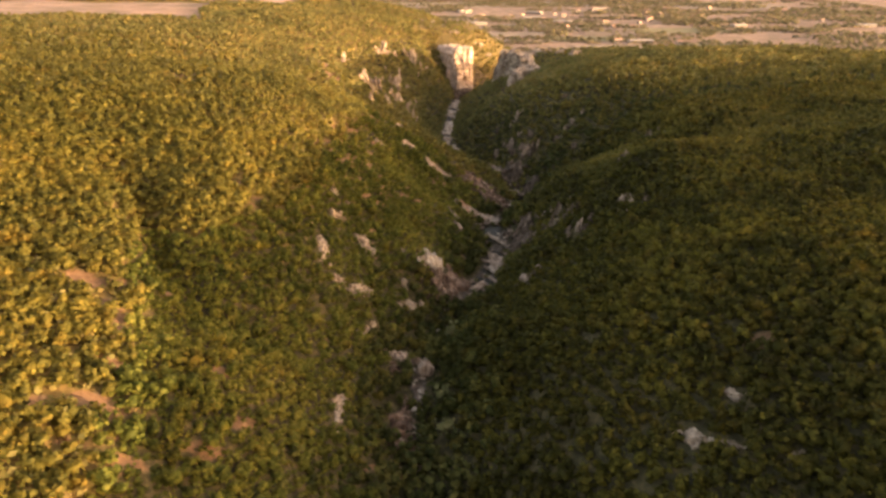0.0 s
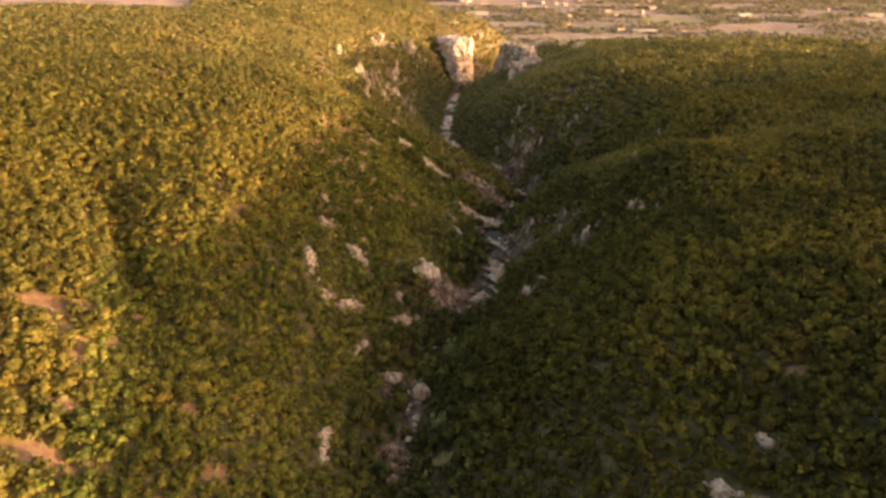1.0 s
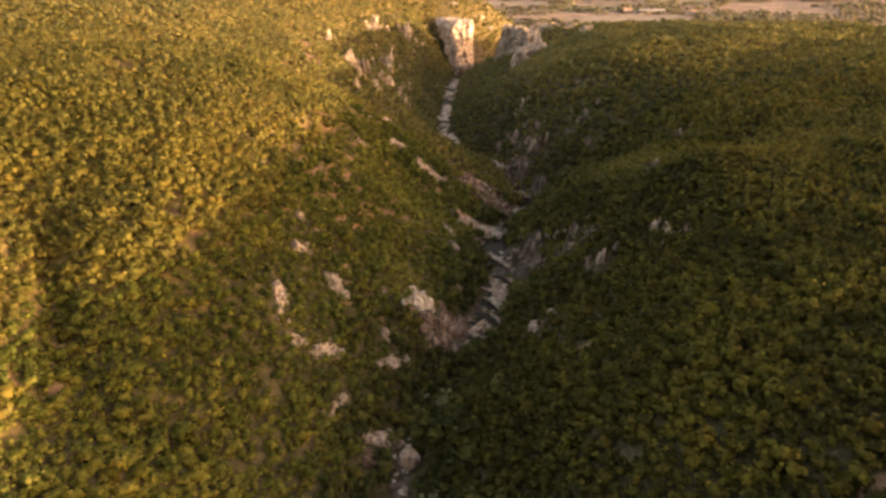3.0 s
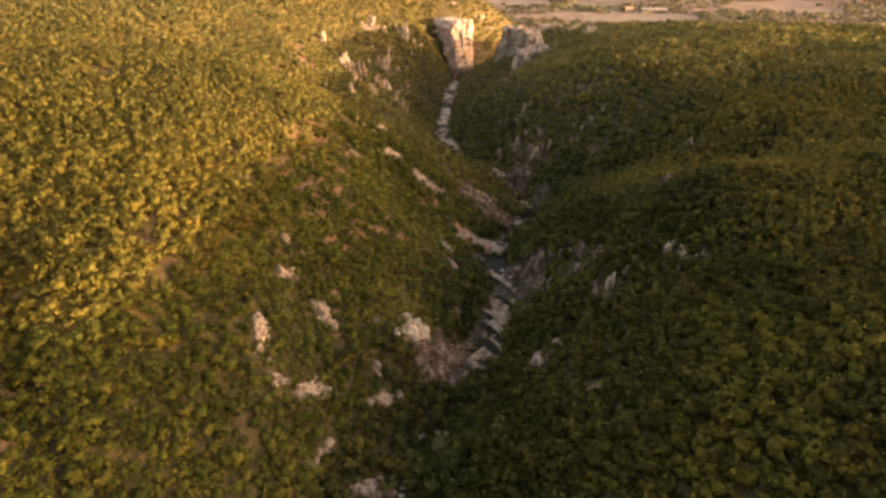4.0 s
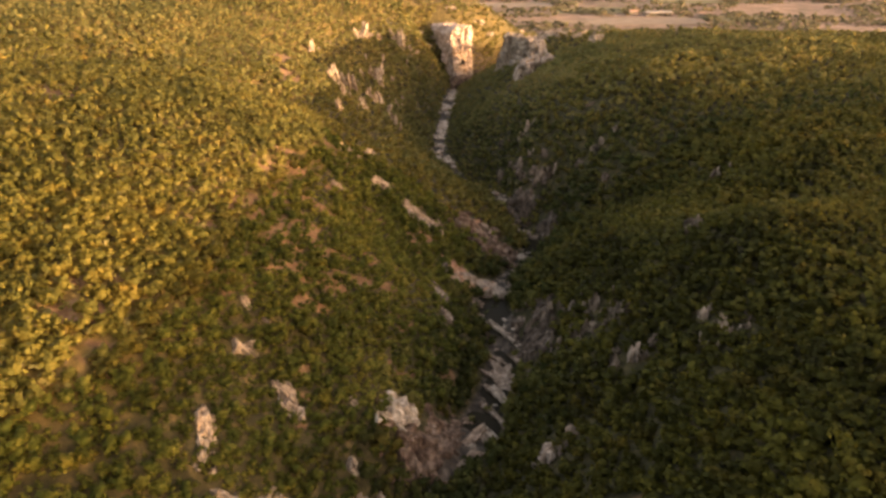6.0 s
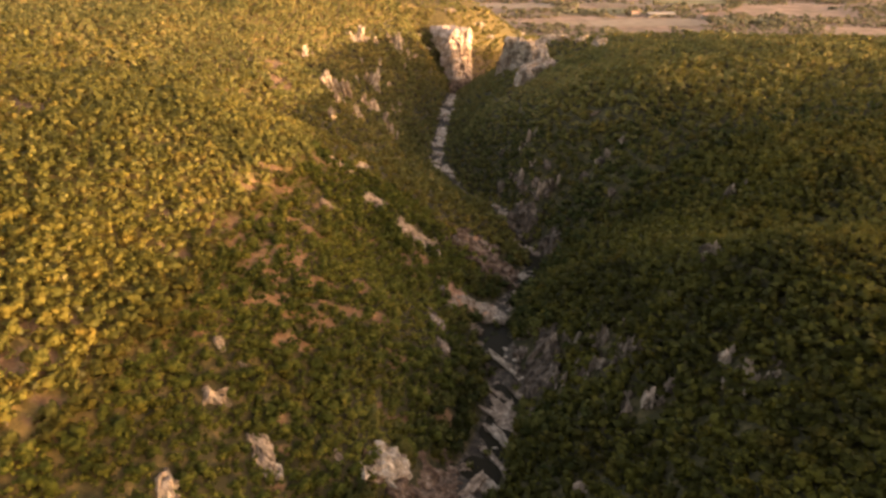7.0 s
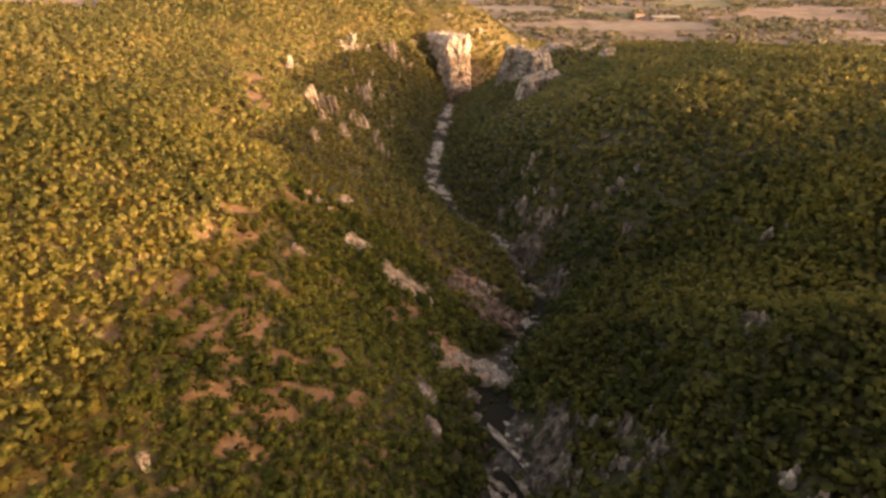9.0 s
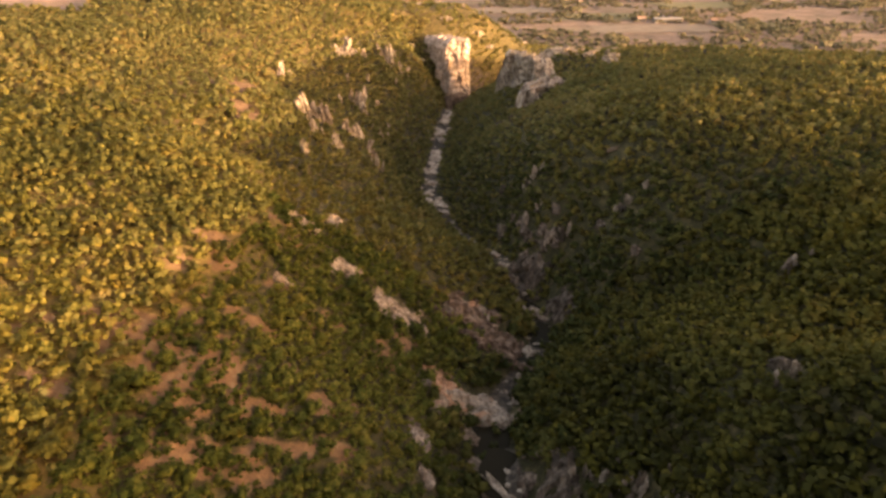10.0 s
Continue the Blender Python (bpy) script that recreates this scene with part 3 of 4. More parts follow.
def draped_rock(x, y, rx, ry, turn, mat, lift, grain, seed, label, group, category="rock outcrop"):
    """Bare rock breaking out of the slope: stepped beds and cracks over a patch of ground, the ragged rim sunk into the soil."""
    nx, ny = (int(min(46, max(14, r / 0.35))) for r in (rx, ry))
    u, v = np.meshgrid(np.linspace(-1.35, 1.35, nx), np.linspace(-1.35, 1.35, ny))
    u, v = u.ravel(), v.ravel()
    px, py = x + u * rx * math.cos(turn) - v * ry * math.sin(turn), y + u * rx * math.sin(turn) + v * ry * math.cos(turn)
    z = terrain(px, py)
    n = np.stack([terrain(px - 1, py) - terrain(px + 1, py), terrain(px, py - 1) - terrain(px, py + 1), np.full(len(px), 2.0)], 1)
    n = unit(n)
    inside = 1.0 - np.hypot(u, v) * (0.92 + 1.15 * fbm(px, py, 2.4 * grain, 3, seed) + 0.65 * fbm(px, py, 0.9 * grain, 2, seed + 5))
    # beds run along the slope and break back in steps; ribs run down it
    bed = (z + 0.8 * fbm(px, py, 2 * grain, 3, seed + 9)) / (0.75 * grain)
    step = bed - np.floor(bed)
    rib = np.abs(fbm(px * 2.2, py * 0.8 + z, 1.6 * grain, 3, seed + 3))
    block = np.floor(3.5 * (0.5 + 0.5 * fbm(px, py, 1.7 * grain, 2, seed + 7))) / 3.5
    across = np.cross(n.mean(0), (0, 0, 1.0))
    across = across / max(1e-6, np.linalg.norm(across))
    reach = px * across[0] + py * across[1]
    fissure = 1 - np.clip(np.abs(fbm(reach * 2.4, z * 0.35, 1.5 * grain, 3, seed + 11)) * 3.2, 0, 1)
    relief = 0.45 - 0.75 * fissure ** 2 + 0.75 * block - 0.5 * (step ** 3) + 0.55 * rib + 0.16 * fbm(px, py, 0.5 * grain, 2, seed + 2)
    height = lift * relief * smoothstep(0.0, 0.3, inside) - (lift + 1.2) * smoothstep(0.04, -0.12, inside)
    out = n + np.array([0, -0.25, 0.0])
    places = np.stack([px, py, z], 1) + out * height[:, None]
    me = mesh_from("rock_outcrop", places, grid_faces(nx, ny), mat)
    return tagged(new("rock_outcrop", me), label, category, group)


# outcrops: x, y, two half-lengths, turn
PALE_ROCKS = [(-43.5, 192.9, 7.2, 1.6, -1.25), (-37.4, 181.6, 2.3, 1.7, -0.35), (-30.2, 182.8, 5.4, 2.1, 0.96), (-30.5, 209.5, 5.2, 1.8, -0.83), (-42.4, 217.1, 2.7, 1.8, 0.3), (-15, 200.1, 1.4, 1.1, -1.37),
              (-15.3, 213, 1.6, 0.9, -1.25), (-12.3, 194.5, 4.9, 0.9, 0.63), (-44.2, 229.1, 1.6, 0.9, -1.19), (-38.1, 226.1, 1.1, 0.9, -0.01), (-41.6, 217, 3.2, 1.2, 0.6), (-24.6, 172.4, 7.2, 1.2, 1.22),
              (-12.6, 194.3, 4.6, 1.1, 0.79), (-29.1, 131.3, 4.1, 0.9, 1.19), (-28.4, 125.4, 6.3, 0.9, 1.56), (53.4, 96.9, 4, 1.9, -1.31), (58.2, 92.9, 4.1, 1.1, -0.56), (63.8, 104.8, 4, 1.1, -0.95),
              (68.6, 87, 1.6, 0.9, -0.03)]
# upright rocks: x, y, breadth, height
EAST_ROCKS = [(53, 427, 3.2, 7.4), (83, 381, 3.2, 4.2), (109, 317, 3, 6.9), (48, 408, 3.5, 6.6), (56, 393, 3.4, 8.5), (39, 420, 3.2, 6.5), (61, 390, 2.9, 8.2), (84, 266, 2.5, 4.6), (31, 203, 4.5, 4.5)]
GORGE_ROCKS = [(48, 405, 4.5, 9.1), (54, 396, 5.9, 10.7), (59, 390, 3.8, 9.6), (39, 425, 3.8, 6.5), (48, 389, 8.8, 9.8), (85, 271, 5.7, 3.6), (91, 267, 2.1, 2.1),
               (83, 409, 5.5, 2.5), (74, 383, 4.1, 5.5), (80, 357, 4.2, 5.5), (81, 380, 2.7, 4.1), (42, 445, 3.4, 5.7), (47, 412, 4, 7), (60, 402, 4, 7), (46, 520, 8, 6), (52, 508, 6, 5)]
WEST_ROCKS = [(-19, 331.2, 4.9, 3.7, -0.38), (-8.3, 327.1, 4.3, 3.8, -0.25), (-1.5, 328.3, 5.8, 5.7, -0.26), (4.3, 327.8, 2.5, 2.4, 0.14), (13.1, 346.6, 2.6, 2.7, -0.61), (-33.5, 343.6, 4, 3.7, 0.29),
              (-26, 357.2, 3.8, 4.4, -0.08), (25.2, 353.5, 3.3, 3.5, -0.38), (5, 283, 2, 4.5, 0.2), (8, 270, 2, 3.2, 0), (-34, 314, 2, 1.4, 0)]
RIM_ROCKS = [(-42, 555, 6.1, 21.1), (-53, 486, 6.3, 16.9), (-61, 478, 3.7, 16), (-51, 425, 3.4, 10), (-42, 488, 3.5, 11.8), (-29, 480, 2.5, 9.7), (-23, 464, 2.4, 12.8), (-85, 532, 2.5, 12.2), (-61, 632, 5.8, 17.9),
             (-66, 624, 3.5, 11.1), (-51, 648, 3.2, 7.7), (-33, 670, 5.3, 18.8), (-42, 458, 2.9, 9.1), (-29, 538, 2.2, 7.3), (-36, 490, 3.9, 11.2), (-53, 460, 2.6, 11.4), (-16, 417, 1.8, 4.1)]
pale = [rock_mesh("rock_outcrop", LIMESTONE, s, 3, 1.2) for s in range(5)]
grey = [rock_mesh("rock_outcrop", GREY_ROCK, s, 3, 1.2) for s in range(5, 10)]
STAINED_ROCKS = [(11, 309, 5, 4, 0.6), (24.1, 352.8, 2.8, 3.0, -0.9), (-4, 304, 3, 1.6, 0.5)]
for rows, mat, label, group, lift in (
    (PALE_ROCKS, LIMESTONE, "pale weathered limestone outcrop breaking through the scrub", "pale outcrops", 1.5),
    (WEST_ROCKS, SLOPE_ROCK, "weathered brown-grey rock outcrop on the scrubby slope", "slope outcrops", 1.4),
    (STAINED_ROCKS, ORANGE_ROCK, "orange iron-stained rock beside the stream slab", "stained outcrops", 1.2),
):
    for k, (x, y, rx, ry, turn) in enumerate(rows):
        draped_rock(x, y, 0.95 * rx, (1.1 if ry > 1.5 else 1.05) * ry, turn, mat, min(lift, 0.5 + 0.7 * ry), min(1.6, 0.4 + 0.6 * ry), 100 + 3 * k, label, group)
# bare faces of the banks: x, y, half-width, half-length, turn
BANK_FACES = [
    (-4.0, 215.5, 5.6, 3.6, 0.1, WHITE_ROCK, 2.8, "pale rock brow above a reddish face"),
    (0.5, 210, 7.8, 7.6, 0.1, RED_ROCK, 2.6, "reddish-brown rock face falling to the stream"),
    (6.5, 224, 4.5, 9, -0.4, RED_ROCK, 2.0, "reddish rock bank beside a dark pool"),
    (33.0, 341.5, 12.0, 9.0, -0.6, RED_ROCK, 2.6, "reddish ribbed rock face on the stream bank"),
    (19.5, 347, 8.0, 7.0, -0.1, RED_ROCK, 2.2, "reddish-brown upper end of the ribbed rock face"),
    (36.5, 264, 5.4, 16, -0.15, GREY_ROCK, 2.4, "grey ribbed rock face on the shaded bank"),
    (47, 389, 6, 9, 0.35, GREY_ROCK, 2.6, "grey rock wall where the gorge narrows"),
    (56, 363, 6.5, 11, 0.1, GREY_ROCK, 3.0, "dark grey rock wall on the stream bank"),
    (20, 306.5, 14.0, 8.5, 0.3, SLAB_ROCK, 3.0, "rounded sloping rock slab with orange lichen beside the stream"),
    (-14.3, 167.7, 4.8, 2.4, 0.41, PINK_ROCK, 2.2, "pinkish rock ledge above the narrow gorge"),
    (-16.3, 159.8, 3.4, 2.8, 0.46, RED_ROCK, 1.8, "reddish rock patch among slope shrubs"),
    (-12.4, 136.5, 3.2, 10.0, 0.08, RED_ROCK, 2.4, "reddish rock face between trees in the gorge"),
    (-8.6, 154, 1.7, 10.0, 0.1, GREY_ROCK, 0.9, "dark stony bed between trees"),
    (31, 304, 5, 3.2, -0.5, SLAB_PALE, 1.8, "pale tip of the large slab above a dark pool"),
]
for k, (x, y, rx, ry, turn, mat, lift, label) in enumerate(BANK_FACES):
    draped_rock(x, y, rx, ry, turn, mat, lift, 5.5 if mat is SLAB_ROCK else 2.2, 300 + 5 * k, label, "bank faces", "rock face")
for rows, meshes, label, group, stand in (
    (GORGE_ROCKS, grey, "grey rock rib on the steep gorge side", "gorge ribs", 0.6),
):
    for k, (x, y, w, h) in enumerate(rows):
        bits = 2 if w * h > 60 else 1
        for b in range(bits):
            s = (0.5 + 0.3 * dice.uniform()) if bits > 1 else 1.0
            set_outcrop(meshes[(k + b) % 5], x + (b - (bits - 1) / 2) * (w * 0.45 if w > h else 0.12 * w) + dice.normal() * 0.3, y + (b - (bits - 1) / 2) * (0.08 * h if w > h else 0.42 * h) + dice.normal() * 0.06 * h, w * s, h * (s + 0.15), label, group, stand)

# upright pale towers on the far west wall of the gorge
towers = [rock_mesh("rock_tower", m, 60 + i, 3, rugged=1.5, point=0.18) for i, m in enumerate((LIMESTONE, PINK_ROCK, LIMESTONE))]
places = [(x, y + 1, w, h) for x, y, w, h in RIM_ROCKS]
for k, (x, y, w, h) in enumerate(RIM_ROCKS):
    for i in range(4):
        places.append((x + dice.normal() * w * 0.9, y + dice.uniform(0, 6), w * dice.uniform(0.4, 0.75), h * dice.uniform(0.35, 0.7)))
for k in range(16):
    y = dice.uniform(450, 690)
    places.append((float(np.interp(y, ALONG, STREAM_X)) - dice.uniform(26, 72), y, dice.uniform(1.8, 3.2), dice.uniform(5, 9)))
for k, (x, y, w, h) in enumerate(places):
    set_rock("rock_tower", towers[k % 3], x, y, (w * 1.6, w * 1.3, h * 1.2), dice.uniform(0, 6.28), 0.36, "tall narrow pale rock tower on the gorge wall", "rock tower", "gorge wall towers")

# cliffs: x, y, width, depth, foot, top, turn
CLIFFS = [(11.4, 760, 31, 62, -38, 26, 0.62), (70, 598, 66, 18, -8, 40, -1.15),
          (74, 546, 38, 18, 4, 34, 0.1), (104, 628, 60, 28, 4, 38, -0.25), (25, 727, 36, 16, -40, -19, 0.41)]


def cliff_mesh(w, dep, h, seed, mat, taper, dome, grain, rough, lean, cuts, hole):
    """One unbroken mass of rock on z = 0: blocks and fissures about grain metres apart, ledges, ends that run out into the slope."""
    bm = bmesh.new()
    bmesh.ops.create_cube(bm, size=1.0)
    bmesh.ops.subdivide_edges(bm, edges=bm.edges[:], cuts=cuts, use_grid_fill=True)
    off = Vector((seed * 7.1, seed * 2.3, seed * 4.7))
    for v in bm.verts:
        p = v.co.copy()
        flat = Vector((p.x, p.y, 0))
        out = flat.normalized() if flat.length > 1e-6 else Vector((0, -1, 0))
        if abs(p.y) > 0.45 and abs(p.x) < 0.42:
            out = Vector((0, math.copysign(1, p.y), 0))
        up = p.z + 0.5
        corner = 1 - 0.35 * max(0.0, abs(p.x) + abs(p.y) - 0.65)
        shrink = 1 - taper * up * up
        q = Vector((p.x * w * corner * (1 - 0.4 * taper * up), p.y * dep * shrink * corner, up * h))
        crest = noise.fractal(Vector((q.x, q.y, 0)) * (0.35 / grain) + off, 1.0, 2.0, 3)
        ends = 1 - (0.1 if hole else 0.35) * (2 * abs(p.x)) ** 6
        big = noise.fractal(Vector((q.x, q.y, q.z * 0.7)) * (0.5 / grain) + off, 1.0, 2.0, 4)
        cell, pts = noise.voronoi(Vector((q.x, q.y, q.z * 0.38)) * (1.0 / grain) + off)
        block = noise.cell(pts[0] * 5.3 + off)
        crack = min(1.0, (cell[1] - cell[0]) * 6.0)
        chip = noise.fractal(q * (2.2 / grain) + off, 0.8, 2.0, 3)
        level = q.z / (0.8 * grain) + 1.5 * noise.noise(Vector((q.x, q.y, 0)) * (0.4 / grain) + off)
        step = level - math.floor(level)
        side = 1.0 if up < 0.98 else 0.35
        q += out * side * grain * rough * (0.5 * big + 0.5 * (block - 0.5) - 0.28 * (1 - crack) - 0.34 * step * step + 0.14 * chip)
        q.z = q.z * ends + up * (lean * p.x + 0.30 * grain * rough * crest + 0.3 * grain * rough * (block - 0.5) * (up > 0.9))
        q.z -= dome * h * up * (2.0 * p.x * p.x + 1.6 * p.y * p.y)
        if hole and p.y < 0:
            q.z -= 5.5 * max(0.0, up - 0.75) * 4 * math.exp(-(((q.x + 2.5) / 1.3) ** 2))
            r = math.hypot((q.x - hole[0]) / hole[2], (q.z - hole[1]) / hole[3])
            if r < 1:
                q.y += 16 * (1 - r ** 6)
        v.co = q
    me = bpy.data.meshes.new("cliff")
    bm.to_mesh(me)
    bm.free()
    me.materials.append(mat)
    return me


# material, taper, doming, grain, roughness, rise of the top along it, fineness, cave, label
CLIFF_LOOKS = [
    (TOWER_ROCK, 0.12, 0.0, 7.0, 0.6, 0, 48, (-2.2, 27, 4.2, 3.3), "tall pink-grey rock pinnacle with a small cave at the gorge mouth"),
    (CLIFF_ROCK, 0.12, 0.05, 5.0, 1.25, 6, 48, None, "grey limestone cliff with dark crevices below the plateau edge"),
    (PINK_ROCK, 0.2, 0.10, 4.0, 1.35, 6, 42, None, "broken pale cliff on the plateau shoulder"),
    (LIMESTONE, 0.2, 0.25, 5.0, 0.8, 0, 30, None, "flat layered rock terrace on the cliff top"),
    (RED_ROCK, 0.4, 0.4, 3.5, 1.0, 0, 24, None, "reddish broken rock apron at the foot of the pinnacle"),
]
for k, ((x, y, w, dep, z0, z1, turn), (mat, taper, dome, grain, rough, lean, cuts, hole, label)) in enumerate(zip(CLIFFS, CLIFF_LOOKS)):
    ob = tagged(new("cliff", cliff_mesh(w, dep, z1 - z0, k + 1, mat, taper, dome, grain, rough, lean, cuts, hole)), label, "cliff")
    ob.matrix_world = pose(x, y, z0, 0, 0, math.degrees(turn))

# upright rock spikes among the trees of the east slope: x, y, breadth, height
SPIKES = [(42, 268, 2.1, 6), (48, 264, 1.7, 4.1), (53, 257, 2.6, 6.3), (53, 255, 1.6, 5.4), (56, 250, 1.9, 3.4), (57, 246, 2.2, 4.2), (59, 244, 2.4, 4.6), (49, 248, 2.2, 6.1), (50, 247, 1.9, 4.6),
          (53, 244, 1.8, 3.4), (46, 247, 2.2, 4.7), (42, 251, 2, 5.7), (72, 227, 2.2, 4.1), (74, 220, 2.2, 5.4), (79, 221, 1.4, 3), (78, 217, 1.6, 3.4), (71, 215, 1.3, 2.9), (53, 230, 1.7, 3.1),
          (51, 227, 1.7, 4.3), (56, 225, 3.6, 6.1)]
spike_meshes = [rock_mesh("rock_spike", m, 40 + i, 3, rugged=1.4, point=0.35) for i, m in enumerate((PINK_ROCK, SLOPE_ROCK, GREY_ROCK, SLOPE_ROCK))]
for k, (x, y, w, h) in enumerate(SPIKES + EAST_ROCKS):
    for i in range(6):
        f = 1.0 if i == 0 else dice.uniform(0.35, 0.75)
        set_rock("rock_spike", spike_meshes[(k + i) % 4], x + (i > 0) * dice.normal() * 1.7 * w ** 0.5, y + (i > 0) * dice.uniform(-0.8, 2.5), (w * f * 1.3, w * f * 1.1, h * f * 1.4), dice.uniform(0, 6.28), 0.25,
                 "slender weathered rock spike standing among shaded trees", "rock spike", "rock spikes")

# flat rock ledges along the top of the east cliff
for x, y, l in ((122, 622, 14), (100, 600, 16), (112, 588, 14), (122, 575, 12), (92, 614, 14), (128, 600, 12), (108, 612, 13), (118, 560, 10)):
    set_rock("rock_ledge", pale[int(l) % 5], x, y, (l, 6, 6), dice.uniform(-0.2, 0.3), 0.15, "flat pale rock ledge on the cliff top", "rock ledge", "cliff-top ledges")
for x, y, l in ((8, 860, 16), (-14, 852, 14), (30, 846, 12), (60, 870, 14), (-30, 868, 14), (84, 880, 12), (44, 884, 12), (70, 850, 9), (100, 868, 10), (-12, 746, 18), (-2, 756, 16), (14, 787, 18), (46, 793, 14), (56, 790, 12), (-20, 752, 12)):
    set_rock("rock_ledge", pale[int(l) % 5], x, y, (l, 4, 5), dice.uniform(-0.3, 0.3), 0.2, "pale rock band on the sunlit slope behind the pinnacle", "rock ledge", "sunlit rock bands")


def slab_mesh(seed, mat):
    """A tilted sheet of bedrock with broken edges, one unit long."""
    bm = bmesh.new()
    bmesh.ops.create_cube(bm, size=1.0)
    bmesh.ops.subdivide_edges(bm, edges=bm.edges[:], cuts=9, use_grid_fill=True)
    off = Vector((seed * 5.1, seed * 3.3, 0))
    for v in bm.verts:
        p = v.co
        edge = 1 + 0.75 * noise.fractal(Vector((p.x * 2.4, p.y * 2.4, seed)) + off, 0.8, 2.0, 4)
        step = 0.25 * noise.noise(Vector((p.x * 1.5, p.y * 4, 0)) + off)
        v.co = Vector((p.x * edge, p.y * edge, p.z + step))
    me = bpy.data.meshes.new("flat_rock")
    bm.to_mesh(me)
    bm.free()
    me.materials.append(mat)
    return me


# boulders and slabs in the stream bed
stones = [rock_mesh("boulder", m, 20 + i, 2, rugged=0.7) for i, m in enumerate((LIMESTONE, GREY_ROCK, WHITE_ROCK, SLAB_PALE, WHITE_ROCK, LIMESTONE, STREAM_ROCK, STREAM_ROCK))]
for k in range(330):
    y = dice.choice([dice.uniform(125, 215), dice.uniform(215, 335), dice.uniform(335, 470), dice.uniform(470, 735), dice.uniform(470, 735)])
    half = float(bed_width(y))
    x = float(np.interp(y, ALONG, STREAM_X)) + dice.normal() * half * 0.55
    s = dice.uniform(0.6, 1.9) * (2.4 * dice.choice([0.5, 1.0, 1.6]) if y > 470 else 1.0)
    long = dice.uniform(1.0, 2.2)
    set_rock("boulder", stones[(6, 7)[k % 2] if y > 470 else k % 6], x, y, (s * long, s, s * dice.uniform(0.35, 0.7)), dice.uniform(-0.9, 0.5), 0.3, "pale water-worn boulder in the dry stream bed", "boulder", "stream boulders")
slab_kinds = [slab_mesh(i, m) for i, m in enumerate((SLAB_PALE, LIMESTONE, SLAB_PALE, SLAB_PALE))]
# x, y, length, width, turn
SLABS = [(21.4, 282.9, 8.8, 2.6, -0.98), (28, 271.1, 16.4, 1.8, -0.97), (24.4, 260.8, 6.8, 1.8, -0.73), (32.6, 256.4, 13.4, 1.8, -1.06), (27.8, 248, 18.6, 6, -0.96), (25.1, 240.1, 12.4, 2.8, -1.02),
         (20.3, 246.8, 3.8, 1.8, -1), (14, 222, 9, 2, 0.9), (13.1, 213.2, 8.4, 2, 0.82), (19.9, 223.8, 9.2, 4.2, -0.56), (23.5, 229.4, 12, 1.8, -1.09), (17.5, 293, 5.8, 2.8, 0.01),
         (42.8, 371, 16, 2.6, -1.27), (42.1, 341.3, 4.6, 4.6, -1.02), (43.9, 328.7, 10.8, 1.8, -1.44)]
for k in range(14):
    y = dice.uniform(213, 300) if k % 2 else dice.uniform(330, 405)
    x = float(np.interp(y, ALONG, STREAM_X)) + dice.uniform(-0.8, 0.8) * float(bed_width(y))
    SLABS.append((x, y, dice.uniform(1.8, 5.0), dice.uniform(1.0, 2.4), dice.uniform(-1.4, 0.4)))
for k, (x, y, l, w, turn) in enumerate(SLABS):
    z = min(float(terrain(x, y)), float(terrain(np.interp(y, ALONG, STREAM_X), y)) + 0.3)
    ob = tagged(new("flat_rock", slab_kinds[k % 4]), "pale tilted sheet of bedrock beside a pool", "flat rock", "stream slabs")
    ob.matrix_world = Matrix.Translation((x, y, z + 0.85)) @ Euler((0.25 + dice.uniform(-0.1, 0.1), dice.uniform(-0.1, 0.1), turn)).to_matrix().to_4x4() @ Matrix.Diagonal((l, w, 1.1, 1))
for x, y, l, w, h, a in ((-5.5, 161.5, 7.5, 6, 8.5, 0.3), (-9, 168, 5, 3.5, 4, 0.1), (39, 326, 8, 4, 4, -0.5), (32, 205, 5, 5, 5, 0.2), (38, 209, 5, 4, 4, 0.6)):
    set_rock("boulder", stones[3], x, y, (l, w, h), a, 0.3, "large reddish boulder lodged in the gorge", "boulder", "gorge boulders")
for x, y, l in ((-10.6, 160.8, 2.3), (-9.6, 155.9, 1.7), (-7.5, 152.5, 1.8), (-8.7, 143.7, 2.4), (-8.4, 177.8, 2.0), (-8.9, 158, 1.5), (-10.0, 163.5, 1.6), (-7.0, 147, 1.5)):
    set_rock("boulder", stones[2], x, y, (l, l * 0.7, l * 0.8), dice.uniform(-0.9, 0.9), 0.1, "pale boulder on the floor of the narrow gorge", "boulder", "gorge floor boulders")


# standing water between the slabs
WATER = material("stream_water", 0.2, spec=0.03)[0]
WATER.node_tree.nodes["Principled BSDF"].inputs["Base Color"].default_value = (0.021, 0.017, 0.010, 1)
for x, y, rx, ry in ((17, 228, 5.5, 6.5), (25, 243, 6.5, 9), (29, 261, 6, 10), (27, 279, 6, 9), (24, 294, 6, 7), (48, 352, 5.0, 9.0), (41, 334, 4.5, 5.0), (46, 370, 4, 8)):
    ang = np.linspace(0, 2 * np.pi, 28, endpoint=False)
    rad = 1 + 0.25 * fbm(np.cos(ang) * 3 + x, np.sin(ang) * 3 + y, 2.0, 2, 9)
    px, py = x + np.cos(ang) * rx * rad, y + np.sin(ang) * ry * rad
    level = float(terrain(np.interp(y, ALONG, STREAM_X), y)) + 0.6
    verts = np.concatenate([[[x, y, level]], np.stack([px, py, np.full(28, level)], 1)])
    faces = [[0, i + 1, (i + 1) % 28 + 1] for i in range(28)]
    tagged(new("water", mesh_from("water", verts, faces, WATER)), "dark still pool in the stream bed", "pool", kind="structure")


